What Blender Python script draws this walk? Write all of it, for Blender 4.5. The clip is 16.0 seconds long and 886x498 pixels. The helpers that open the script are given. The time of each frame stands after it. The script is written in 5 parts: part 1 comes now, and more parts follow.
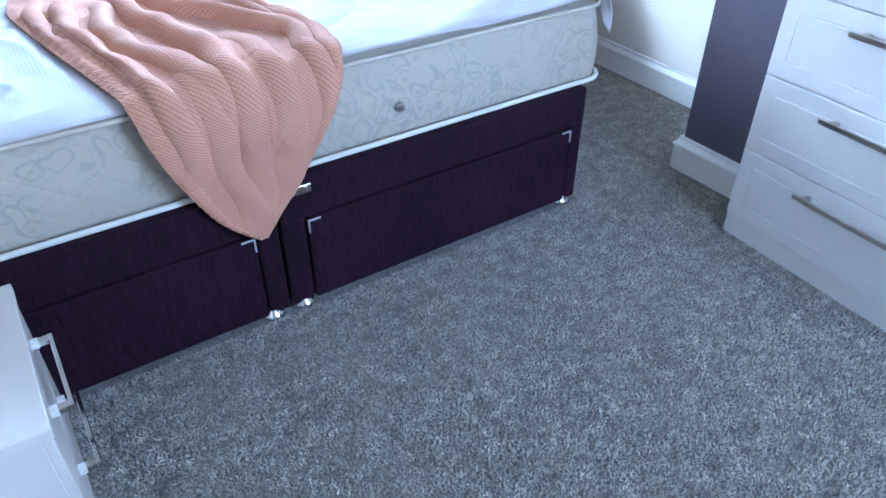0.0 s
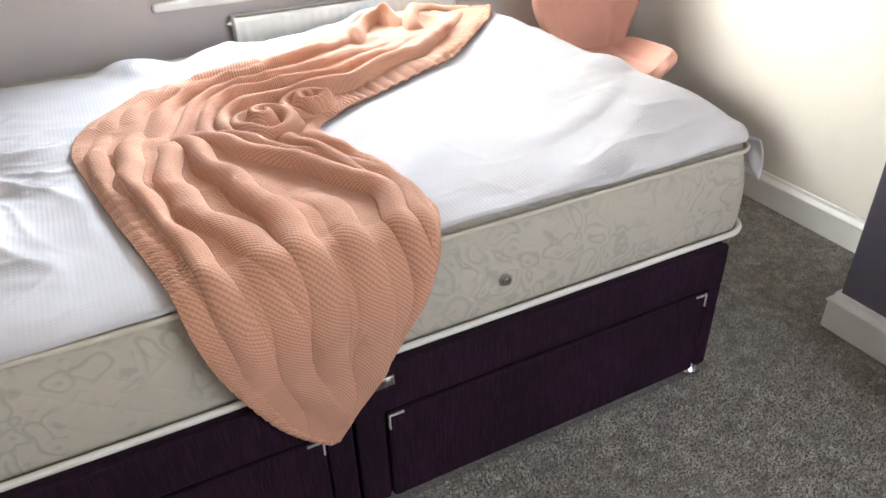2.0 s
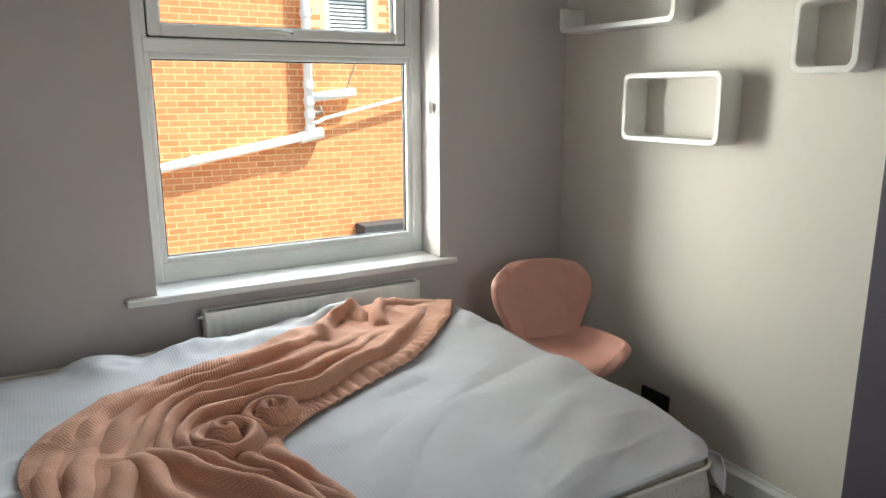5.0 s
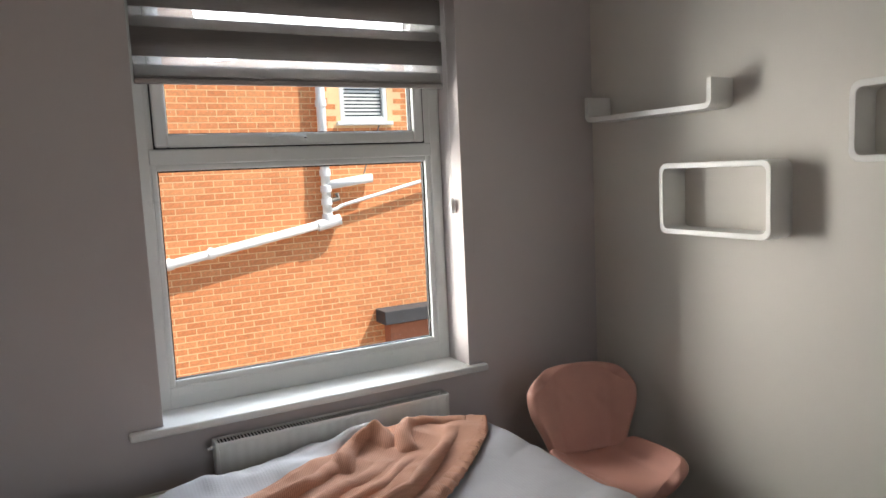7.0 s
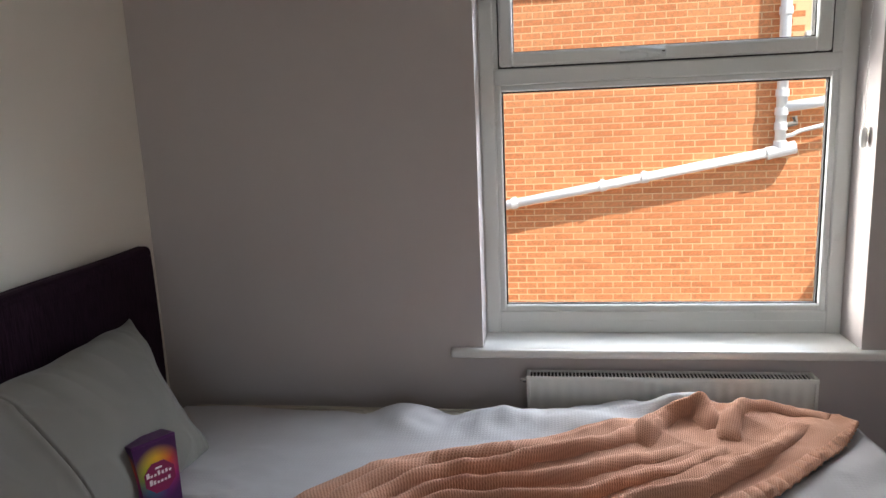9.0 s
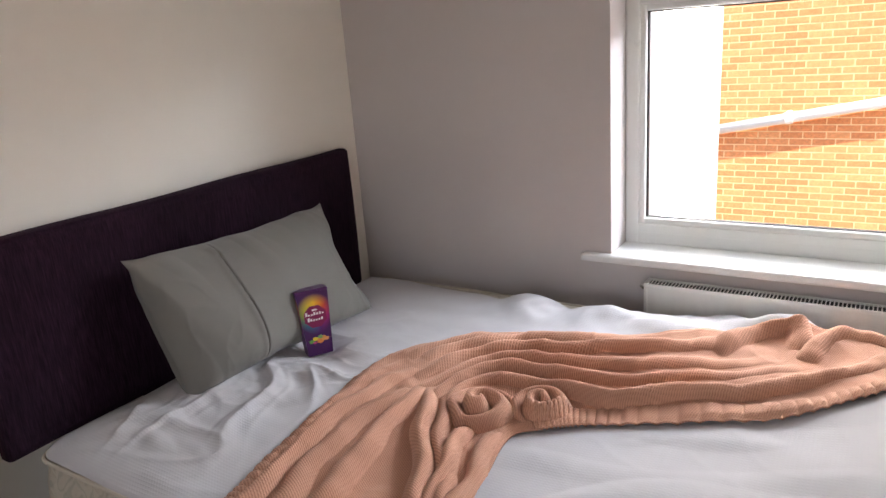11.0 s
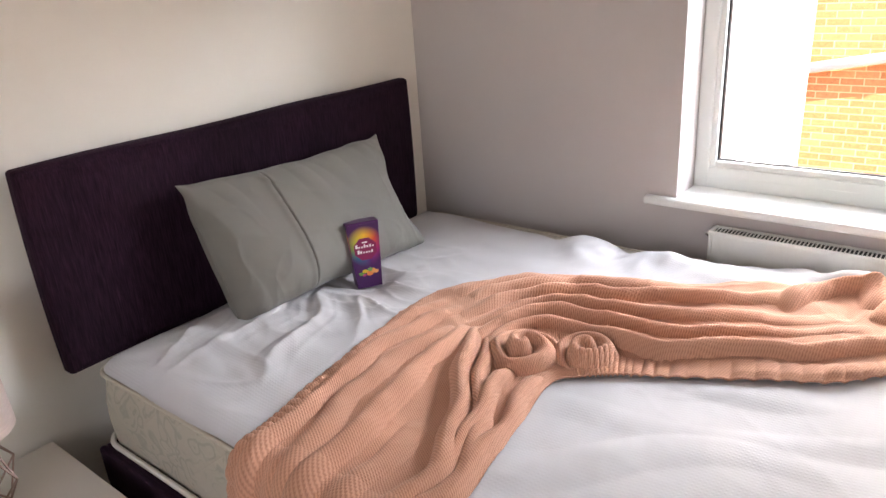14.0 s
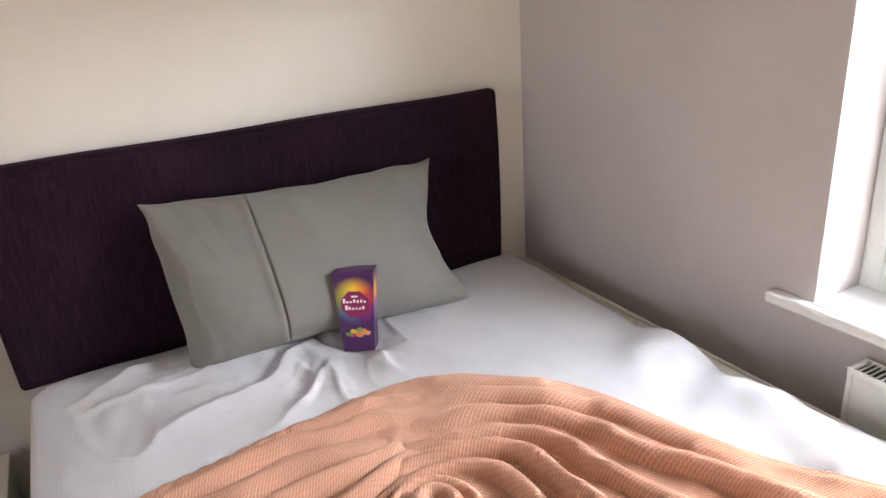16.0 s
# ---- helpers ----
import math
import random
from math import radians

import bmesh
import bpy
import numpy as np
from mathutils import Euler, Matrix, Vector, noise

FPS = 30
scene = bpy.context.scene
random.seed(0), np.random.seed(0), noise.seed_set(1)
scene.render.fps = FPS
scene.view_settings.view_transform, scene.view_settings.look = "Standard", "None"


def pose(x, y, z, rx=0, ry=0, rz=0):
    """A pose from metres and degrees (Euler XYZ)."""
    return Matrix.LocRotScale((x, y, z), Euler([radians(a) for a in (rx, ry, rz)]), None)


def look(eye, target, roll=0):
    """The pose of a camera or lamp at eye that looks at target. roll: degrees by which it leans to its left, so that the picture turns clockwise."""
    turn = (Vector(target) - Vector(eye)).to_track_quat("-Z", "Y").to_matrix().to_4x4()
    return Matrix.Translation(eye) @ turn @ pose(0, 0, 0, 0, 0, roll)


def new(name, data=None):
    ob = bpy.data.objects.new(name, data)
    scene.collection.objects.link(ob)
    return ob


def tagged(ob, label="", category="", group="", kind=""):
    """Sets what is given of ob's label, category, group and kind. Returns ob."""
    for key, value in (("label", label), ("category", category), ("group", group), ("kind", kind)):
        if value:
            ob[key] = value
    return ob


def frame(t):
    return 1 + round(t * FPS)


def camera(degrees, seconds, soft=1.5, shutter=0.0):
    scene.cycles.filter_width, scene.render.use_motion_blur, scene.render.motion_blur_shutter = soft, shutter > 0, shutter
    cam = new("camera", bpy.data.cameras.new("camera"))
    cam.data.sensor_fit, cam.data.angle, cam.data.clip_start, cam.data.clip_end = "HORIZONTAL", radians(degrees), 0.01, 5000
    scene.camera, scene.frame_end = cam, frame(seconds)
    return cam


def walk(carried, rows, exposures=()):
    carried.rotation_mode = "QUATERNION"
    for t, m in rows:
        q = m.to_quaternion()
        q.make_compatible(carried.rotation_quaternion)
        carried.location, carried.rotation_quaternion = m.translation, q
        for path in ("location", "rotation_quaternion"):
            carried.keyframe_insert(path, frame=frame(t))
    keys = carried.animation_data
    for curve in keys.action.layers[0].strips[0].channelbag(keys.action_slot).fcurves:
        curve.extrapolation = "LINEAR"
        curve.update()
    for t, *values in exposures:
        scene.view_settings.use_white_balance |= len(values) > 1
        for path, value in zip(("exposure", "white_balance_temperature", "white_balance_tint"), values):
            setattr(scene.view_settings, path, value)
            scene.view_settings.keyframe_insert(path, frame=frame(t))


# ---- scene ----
cam = camera(64.3, 16.0)
PATH = [
    (0, (-0.041, -0.033, 1.225), (0.853, 1.298, 0.03), 0.1),
    (0.5, (0.032, 0.17, 1.214), (0.801, 1.479, -0.088), 0.5),
    (1, (0.087, 0.273, 1.215), (0.769, 1.596, -0.121), -1.1),
    (1.5, (0.117, 0.332, 1.246), (0.798, 1.747, 0.008), -1.6),
    (2, (0.127, 0.358, 1.284), (0.882, 1.876, 0.222), -1.7),
    (2.5, (0.139, 0.358, 1.309), (1.015, 1.902, 0.387), -0.5),
    (3, (0.15, 0.366, 1.338), (1.096, 1.932, 0.53), -0.1),
    (3.5, (0.155, 0.377, 1.357), (1.142, 1.954, 0.625), 0.2),
    (4, (0.156, 0.385, 1.372), (1.105, 2.021, 0.722), -0.7),
    (4.5, (0.142, 0.388, 1.421), (1.085, 2.071, 0.893), -0.6),
    (5, (0.143, 0.392, 1.444), (1.121, 2.083, 1.014), -0.2),
    (7.3, (0.271, 0.606, 1.541), (1.204, 2.362, 1.326), -3.1),
    (7.4, (0.322, 0.608, 1.543), (1.174, 2.403, 1.317), -3.3),
    (7.5, (0.341, 0.642, 1.529), (1.128, 2.467, 1.306), -3.4),
    (8, (0.478, 0.72, 1.504), (0.962, 2.649, 1.289), 0.7),
    (8.5, (0.597, 0.716, 1.538), (0.707, 2.695, 1.27), -2.5),
    (9, (0.678, 0.77, 1.514), (0.383, 2.711, 1.132), -2.5),
    (9.2, (0.695, 0.802, 1.539), (0.33, 2.723, 1.12), -3.1),
    (11.3, (1.343, 0.604, 1.543), (0.252, 2.168, 0.938), -4.1),
    (11.5, (1.37, 0.584, 1.547), (0.278, 2.135, 0.915), -3.9),
    (12, (1.41, 0.547, 1.541), (0.336, 2.041, 0.757), -3.7),
    (12.5, (1.417, 0.512, 1.531), (0.324, 1.96, 0.69), -4.1),
    (13, (1.41, 0.509, 1.534), (0.271, 1.895, 0.65), -4.7),
    (13.2, (1.39, 0.514, 1.52), (0.207, 1.885, 0.671), -5.2),
    (13.5, (1.354, 0.557, 1.529), (0.158, 1.93, 0.702), -5.0),
    (14, (1.285, 0.709, 1.529), (0.1, 2.14, 0.787), -4.0),
    (14.5, (1.265, 0.971, 1.54), (-0.057, 2.311, 0.865), -3.3),
    (15, (1.267, 1.188, 1.531), (-0.162, 2.393, 0.819), -4.0),
    (15.5, (1.266, 1.391, 1.513), (-0.24, 2.479, 0.773), -1.9),
    (16, (1.32, 1.588, 1.496), (-0.33, 2.446, 0.761), -4.1),
]
EXPOSURES = [(0.0, 3.06, 4420, 5), (0.4, 3.25, 5150, 5), (0.8, 3.38, 6100, 8), (1.5, 3.24, 6400, 10), (2.0, 2.7, 6500, 10), (2.5, 2.16, 6500, 12), (3.5, 1.9, 6500, 9), (5.0, 1.3, 6500, 4), (7.5, 0.66, 6500, 12), (9.2, 0.82, 6500, 12), (11.5, 1.78, 6800, 16), (13.0, 1.98, 6850, 16), (14.0, 2.08, 6850, 16), (15.0, 2.12, 6850, 15), (16.0, 2.15, 6850, 15)]
walk(cam, [(t, look(eye, target, roll)) for t, eye, target, roll in PATH], EXPOSURES)

# ---- daylight ----
SUN_ELEV, SUN_AZ = 56.0, 32.0          # the sun stands behind this house, to its right; az from +x towards -y
sun_from = Vector((math.cos(radians(SUN_ELEV)) * math.cos(radians(-SUN_AZ)), math.cos(radians(SUN_ELEV)) * math.sin(radians(-SUN_AZ)), math.sin(radians(SUN_ELEV))))
world = bpy.data.worlds.new("sky")
scene.world = world
world.use_nodes = True
wn = world.node_tree
sky = wn.nodes.new("ShaderNodeTexSky")
sky.sky_type, sky.sun_disc = "NISHITA", False
sky.sun_elevation, sky.sun_rotation = radians(SUN_ELEV), radians(90 + SUN_AZ)
wn.links.new(sky.outputs[0], wn.nodes["Background"].inputs[0])
wn.nodes["Background"].inputs[1].default_value = 0.12
sun = new("sun", bpy.data.lights.new("sun", "SUN"))
sun.data.energy, sun.data.angle, sun.data.color = 5.0, radians(0.6), (1.0, 0.95, 0.87)
sun.matrix_world = look(sun_from * 30, (0, 0, 0))
# added area lamp standing in for sky above the unseen roofline opposite
sky_lamp = new("sky_stand_in", bpy.data.lights.new("sky_stand_in", "AREA"))
sky_lamp.data.shape, sky_lamp.data.size, sky_lamp.data.size_y = "RECTANGLE", 4.5, 1.0
sky_lamp.data.energy, sky_lamp.data.color = 138.0, (0.80, 0.90, 1.0)
sky_lamp.matrix_world = look((3.2, 6.0, 3.1), (0.4, 2.7, 1.1))

# added lamp before the white extension wall, boosting its bounce into the alcove
side = new("wall_bounce_fill", bpy.data.lights.new("wall_bounce_fill", "AREA"))
side.data.shape, side.data.size, side.data.size_y = "RECTANGLE", 1.2, 1.6
side.data.energy, side.data.color = 58.0, (1.0, 0.98, 0.92)
side.matrix_world = look((0.414, 4.02, 1.4), (2.25, 3.90, 1.4))
# added fill lamp behind the walker, in an assumed opening out of view
back_lamp = new("unseen_back_fill", bpy.data.lights.new("unseen_back_fill", "AREA"))
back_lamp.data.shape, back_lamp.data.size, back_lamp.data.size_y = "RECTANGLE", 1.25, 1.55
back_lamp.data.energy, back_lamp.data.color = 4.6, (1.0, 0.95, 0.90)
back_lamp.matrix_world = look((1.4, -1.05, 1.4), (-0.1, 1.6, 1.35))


# ---- materials ----
def shader(name):
    m = bpy.data.materials.new(name)
    m.use_nodes = True
    nt = m.node_tree
    return m, nt, nt.nodes["Principled BSDF"]


def node(nt, kind, **values):
    n = nt.nodes.new(kind)
    for k, v in values.items():
        n.inputs[k.replace("_", " ")].default_value = v
    return n


def ramp(nt, src, stops):
    r = nt.nodes.new("ShaderNodeValToRGB")
    e = r.color_ramp.elements
    while len(e) < len(stops):
        e.new(0.5)
    for el, (p, c) in zip(e, stops):
        el.position, el.color = p, (*c, 1)
    nt.links.new(src, r.inputs[0])
    return r.outputs[0]


def bump(nt, bsdf, src, strength, distance, before=None):
    b = node(nt, "ShaderNodeBump", Strength=strength, Distance=distance)
    nt.links.new(src, b.inputs["Height"])
    if before:
        nt.links.new(before, b.inputs["Normal"])
    nt.links.new(b.outputs[0], bsdf.inputs["Normal"])
    return b.outputs[0]


def surface(name, lo, hi, rough=0.6, scale=6.0, fine=180.0, relief=0.15, metal=0.0, depth=0.001, sheen=0.0, spec=0.5, rand=False):
    """Two colours mixed by a broad noise, a fine grain in colour and relief, roughness that varies a little."""
    m, nt, b = shader(name)
    tc = nt.nodes.new("ShaderNodeTexCoord")
    broad = node(nt, "ShaderNodeTexNoise", Scale=scale, Detail=5.0, Roughness=0.6)
    grain = node(nt, "ShaderNodeTexNoise", Scale=fine, Detail=3.0)
    for n in (broad, grain):
        nt.links.new(tc.outputs["Object"], n.inputs["Vector"])
    mixf = node(nt, "ShaderNodeMath")
    mixf.operation = "MULTIPLY_ADD"
    mixf.inputs[1].default_value = 0.35
    nt.links.new(grain.outputs[0], mixf.inputs[0])
    half = node(nt, "ShaderNodeMath")
    half.operation = "MULTIPLY"
    half.inputs[1].default_value = 0.65
    nt.links.new(broad.outputs[0], half.inputs[0])
    nt.links.new(half.outputs[0], mixf.inputs[2])
    col = ramp(nt, mixf.outputs[0], [(0.33, lo), (0.67, hi)])
    nt.links.new(col, b.inputs["Base Color"])
    rr = node(nt, "ShaderNodeMapRange")
    rr.inputs[3].default_value, rr.inputs[4].default_value = max(rough - 0.08, 0.02), min(rough + 0.08, 1)
    nt.links.new(broad.outputs[0], rr.inputs[0])
    nt.links.new(rr.outputs[0], b.inputs["Roughness"])
    b.inputs["Metallic"].default_value = metal
    b.inputs["Specular IOR Level"].default_value = spec
    if sheen:
        b.inputs["Sheen Weight"].default_value = sheen
        b.inputs["Sheen Roughness"].default_value = 0.4
    if relief:
        bump(nt, b, grain.outputs[0], relief, depth)
    return m


def shade(c, f):
    return tuple(min(v * f, 0.95) for v in c)


def plainish(name, c, rough=0.5, var=0.06, **k):
    return surface(name, shade(c, 1 - var), shade(c, 1 + var), rough, **k)


# wall paint in three tones: darker for the window wall's shade, lighter where lit
M_WALL = plainish("shaded_grey_paint", (0.55, 0.505, 0.497), 0.75, 0.025, scale=1.6, fine=420, relief=0.12, depth=0.0006)
M_CREAM = plainish("lit_cream_paint", (0.82, 0.775, 0.7), 0.75, 0.025, scale=1.6, fine=420, relief=0.12, depth=0.0006)
M_ALCOVE = plainish("lit_alcove_paint", (0.68, 0.645, 0.59), 0.75, 0.025, scale=1.6, fine=420, relief=0.12, depth=0.0006)
M_PURPLE = plainish("purple_wall_paint", (0.098, 0.087, 0.122), 0.6, 0.06, scale=2, fine=420, relief=0.12, depth=0.0006)
M_CEIL = plainish("ceiling_white", (0.8, 0.8, 0.78), 0.85, 0.02, scale=2)
M_TRIM = plainish("white_gloss_trim", (0.78, 0.78, 0.76), 0.42, 0.03, scale=5, relief=0.05)
M_UPVC = plainish("white_upvc", (0.72, 0.74, 0.72), 0.3, 0.03, scale=4, relief=0.03)
M_GASKET = plainish("black_rubber_gasket", (0.012, 0.012, 0.012), 0.6)
M_RAD = plainish("radiator_enamel", (0.78, 0.78, 0.74), 0.3, 0.04, scale=8, relief=0.05)
M_RADIN = plainish("grille_gap_shade", (0.03, 0.03, 0.03), 0.8)
M_CHEST = plainish("chest_foil_white", (0.74, 0.73, 0.73), 0.38, 0.025, scale=3, relief=0.06, fine=600)
M_NS = plainish("bedside_white", (0.67, 0.625, 0.57), 0.35, 0.025, scale=3, relief=0.05, fine=600)
M_NICKEL = plainish("brushed_nickel", (0.5, 0.47, 0.43), 0.3, 0.1, metal=1.0, relief=0.05)
M_CHROME = plainish("chrome", (0.8, 0.8, 0.8), 0.12, 0.05, metal=1.0, relief=0)
M_BRACKET = plainish("satin_chrome", (0.75, 0.73, 0.74), 0.35, 0.05, metal=0.6, relief=0)
M_COPPER = plainish("rose_copper_wire", (0.42, 0.29, 0.25), 0.4, 0.12, metal=1.0, relief=0.1)
M_BLACK = plainish("black_plastic", (0.012, 0.011, 0.012), 0.35, 0.1)
M_SHELF = plainish("white_lacquer", (0.82, 0.81, 0.78), 0.35, 0.02, relief=0.03)
M_WEDGE = plainish("white_plastic", (0.8, 0.8, 0.78), 0.35, 0.02, relief=0.02)
M_WOOD = surface("beech_leg", (0.38, 0.24, 0.13), (0.5, 0.34, 0.19), 0.45, scale=14)
M_PINK = plainish("pink_faux_leather", (0.60, 0.315, 0.25), 0.5, 0.08, scale=5, fine=500, relief=0.25, depth=0.0008)
M_PILLOW = plainish("grey_cotton_pillow", (0.185, 0.177, 0.158), 0.85, 0.06, scale=5, fine=900, relief=0.3, depth=0.0006, sheen=0.15)
M_TICKING = plainish("cream_ticking", (0.50, 0.455, 0.375), 0.8, 0.06, fine=600, relief=0.4)
M_PIPING = plainish("white_piping", (0.7, 0.67, 0.6), 0.8, 0.05, fine=600, relief=0.4)
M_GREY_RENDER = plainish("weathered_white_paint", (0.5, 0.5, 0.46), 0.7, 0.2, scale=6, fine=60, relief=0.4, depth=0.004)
M_RENDER = plainish("white_render", (0.78, 0.77, 0.74), 0.85, 0.04, scale=1.5, fine=120, relief=0.5, depth=0.003)
M_PIPE = plainish("white_soil_pipe", (0.78, 0.78, 0.76), 0.4, 0.06, scale=3)
M_MORTAR = plainish("lime_mortar", (0.84, 0.57, 0.31), 0.95, 0.12, scale=3, fine=80, relief=0.6, depth=0.003)
M_ROOF = plainish("dark_roof_felt", (0.06, 0.058, 0.06), 0.9, 0.2, scale=3)
M_GROUND = plainish("yard_paving", (0.24, 0.22, 0.2), 0.9, 0.2, scale=0.6, fine=8)
M_CABLE = plainish("grey_cable", (0.25, 0.22, 0.18), 0.6)


def carpet_material(name):
    m, nt, b = shader(name)
    tc = nt.nodes.new("ShaderNodeTexCoord")
    big = node(nt, "ShaderNodeTexNoise", Scale=5.0, Detail=4.0, Roughness=0.7)
    mid = node(nt, "ShaderNodeTexNoise", Scale=85.0, Detail=4.0, Roughness=0.75)
    tuft = node(nt, "ShaderNodeTexVoronoi", Scale=300.0)
    for n in (big, mid, tuft):
        nt.links.new(tc.outputs["Object"], n.inputs["Vector"])
    c1 = ramp(nt, mid.outputs[0], [(0.3, (0.165, 0.158, 0.147)), (0.5, (0.225, 0.216, 0.2)), (0.72, (0.30, 0.286, 0.263))])
    c2 = ramp(nt, tuft.outputs["Color"], [(0.1, (0.65, 0.65, 0.65)), (0.9, (1.28, 1.28, 1.28))])
    c3 = ramp(nt, big.outputs[0], [(0.3, (0.82, 0.82, 0.82)), (0.7, (1.12, 1.12, 1.12))])
    for other in (c2, c3):
        mx = nt.nodes.new("ShaderNodeMix")
        mx.data_type, mx.blend_type = "RGBA", "MULTIPLY"
        mx.inputs[0].default_value = 1.0
        nt.links.new(c1, mx.inputs[6])
        nt.links.new(other, mx.inputs[7])
        c1 = mx.outputs[2]
    nt.links.new(c1, b.inputs["Base Color"])
    b.inputs["Roughness"].default_value = 0.95
    b.inputs["Specular IOR Level"].default_value = 0.1
    b.inputs["Sheen Weight"].default_value = 0.15
    n1 = bump(nt, b, mid.outputs[0], 0.7, 0.006)
    bump(nt, b, tuft.outputs["Distance"], 0.6, 0.004, n1)
    return m


M_CARPET = carpet_material("grey_carpet")


def tuft_material():
    m, nt, b = shader("carpet_tufts")
    geo = nt.nodes.new("ShaderNodeNewGeometry")
    col = ramp(nt, geo.outputs["Random Per Island"], [(0.0, (0.28, 0.27, 0.245)), (0.5, (0.335, 0.322, 0.292)), (1.0, (0.41, 0.392, 0.354))])
    tc = nt.nodes.new("ShaderNodeTexCoord")
    clump = node(nt, "ShaderNodeTexNoise", Scale=20.0, Detail=7.0, Roughness=0.85)
    nt.links.new(tc.outputs["Object"], clump.inputs["Vector"])
    cl = ramp(nt, clump.outputs[0], [(0.33, (0.55, 0.55, 0.55)), (0.5, (1.06, 1.055, 1.035)), (0.67, (1.75, 1.74, 1.69))])
    mx = nt.nodes.new("ShaderNodeMix")
    mx.data_type, mx.blend_type = "RGBA", "MULTIPLY"
    mx.inputs[0].default_value = 1.0
    nt.links.new(col, mx.inputs[6])
    nt.links.new(cl, mx.inputs[7])
    nt.links.new(mx.outputs[2], b.inputs["Base Color"])
    b.inputs["Roughness"].default_value = 0.95
    b.inputs["Specular IOR Level"].default_value = 0.1
    return m


M_TUFT = tuft_material()


def velvet_material():
    """Deep aubergine chenille with a fine upright rib."""
    m, nt, b = shader("aubergine_chenille")
    tc = nt.nodes.new("ShaderNodeTexCoord")
    mp = node(nt, "ShaderNodeMapping", Scale=(420.0, 420.0, 22.0))
    nt.links.new(tc.outputs["Object"], mp.inputs["Vector"])
    rib = node(nt, "ShaderNodeTexNoise", Scale=1.0, Detail=2.0)
    nt.links.new(mp.outputs[0], rib.inputs["Vector"])
    nap = node(nt, "ShaderNodeTexNoise", Scale=4.0, Detail=5.0)
    nt.links.new(tc.outputs["Object"], nap.inputs["Vector"])
    c = ramp(nt, rib.outputs[0], [(0.3, (0.0105, 0.0048, 0.0090)), (0.7, (0.0255, 0.0115, 0.0215))])
    d0 = ramp(nt, nap.outputs[0], [(0.3, (0.8, 0.8, 0.8)), (0.7, (1.25, 1.2, 1.25))])
    mp2 = node(nt, "ShaderNodeMapping", Scale=(150.0, 150.0, 14.0))
    nt.links.new(tc.outputs["Object"], mp2.inputs["Vector"])
    streak = node(nt, "ShaderNodeTexNoise", Scale=1.0, Detail=3.0, Roughness=0.7)
    nt.links.new(mp2.outputs[0], streak.inputs["Vector"])
    d1 = ramp(nt, streak.outputs[0], [(0.3, (0.84, 0.84, 0.84)), (0.7, (1.22, 1.2, 1.2))])
    dm = nt.nodes.new("ShaderNodeMix")
    dm.data_type, dm.blend_type = "RGBA", "MULTIPLY"
    dm.inputs[0].default_value = 1.0
    nt.links.new(d0, dm.inputs[6])
    nt.links.new(d1, dm.inputs[7])
    d = dm.outputs[2]
    mx = nt.nodes.new("ShaderNodeMix")
    mx.data_type, mx.blend_type = "RGBA", "MULTIPLY"
    mx.inputs[0].default_value = 1.0
    nt.links.new(c, mx.inputs[6])
    nt.links.new(d, mx.inputs[7])
    nt.links.new(mx.outputs[2], b.inputs["Base Color"])
    b.inputs["Roughness"].default_value = 0.85
    b.inputs["Specular IOR Level"].default_value = 0.08
    b.inputs["Sheen Weight"].default_value = 0.05
    b.inputs["Sheen Tint"].default_value = (0.5, 0.3, 0.45, 1)
    bump(nt, b, rib.outputs[0], 0.4, 0.001)
    return m


M_VELVET = velvet_material()


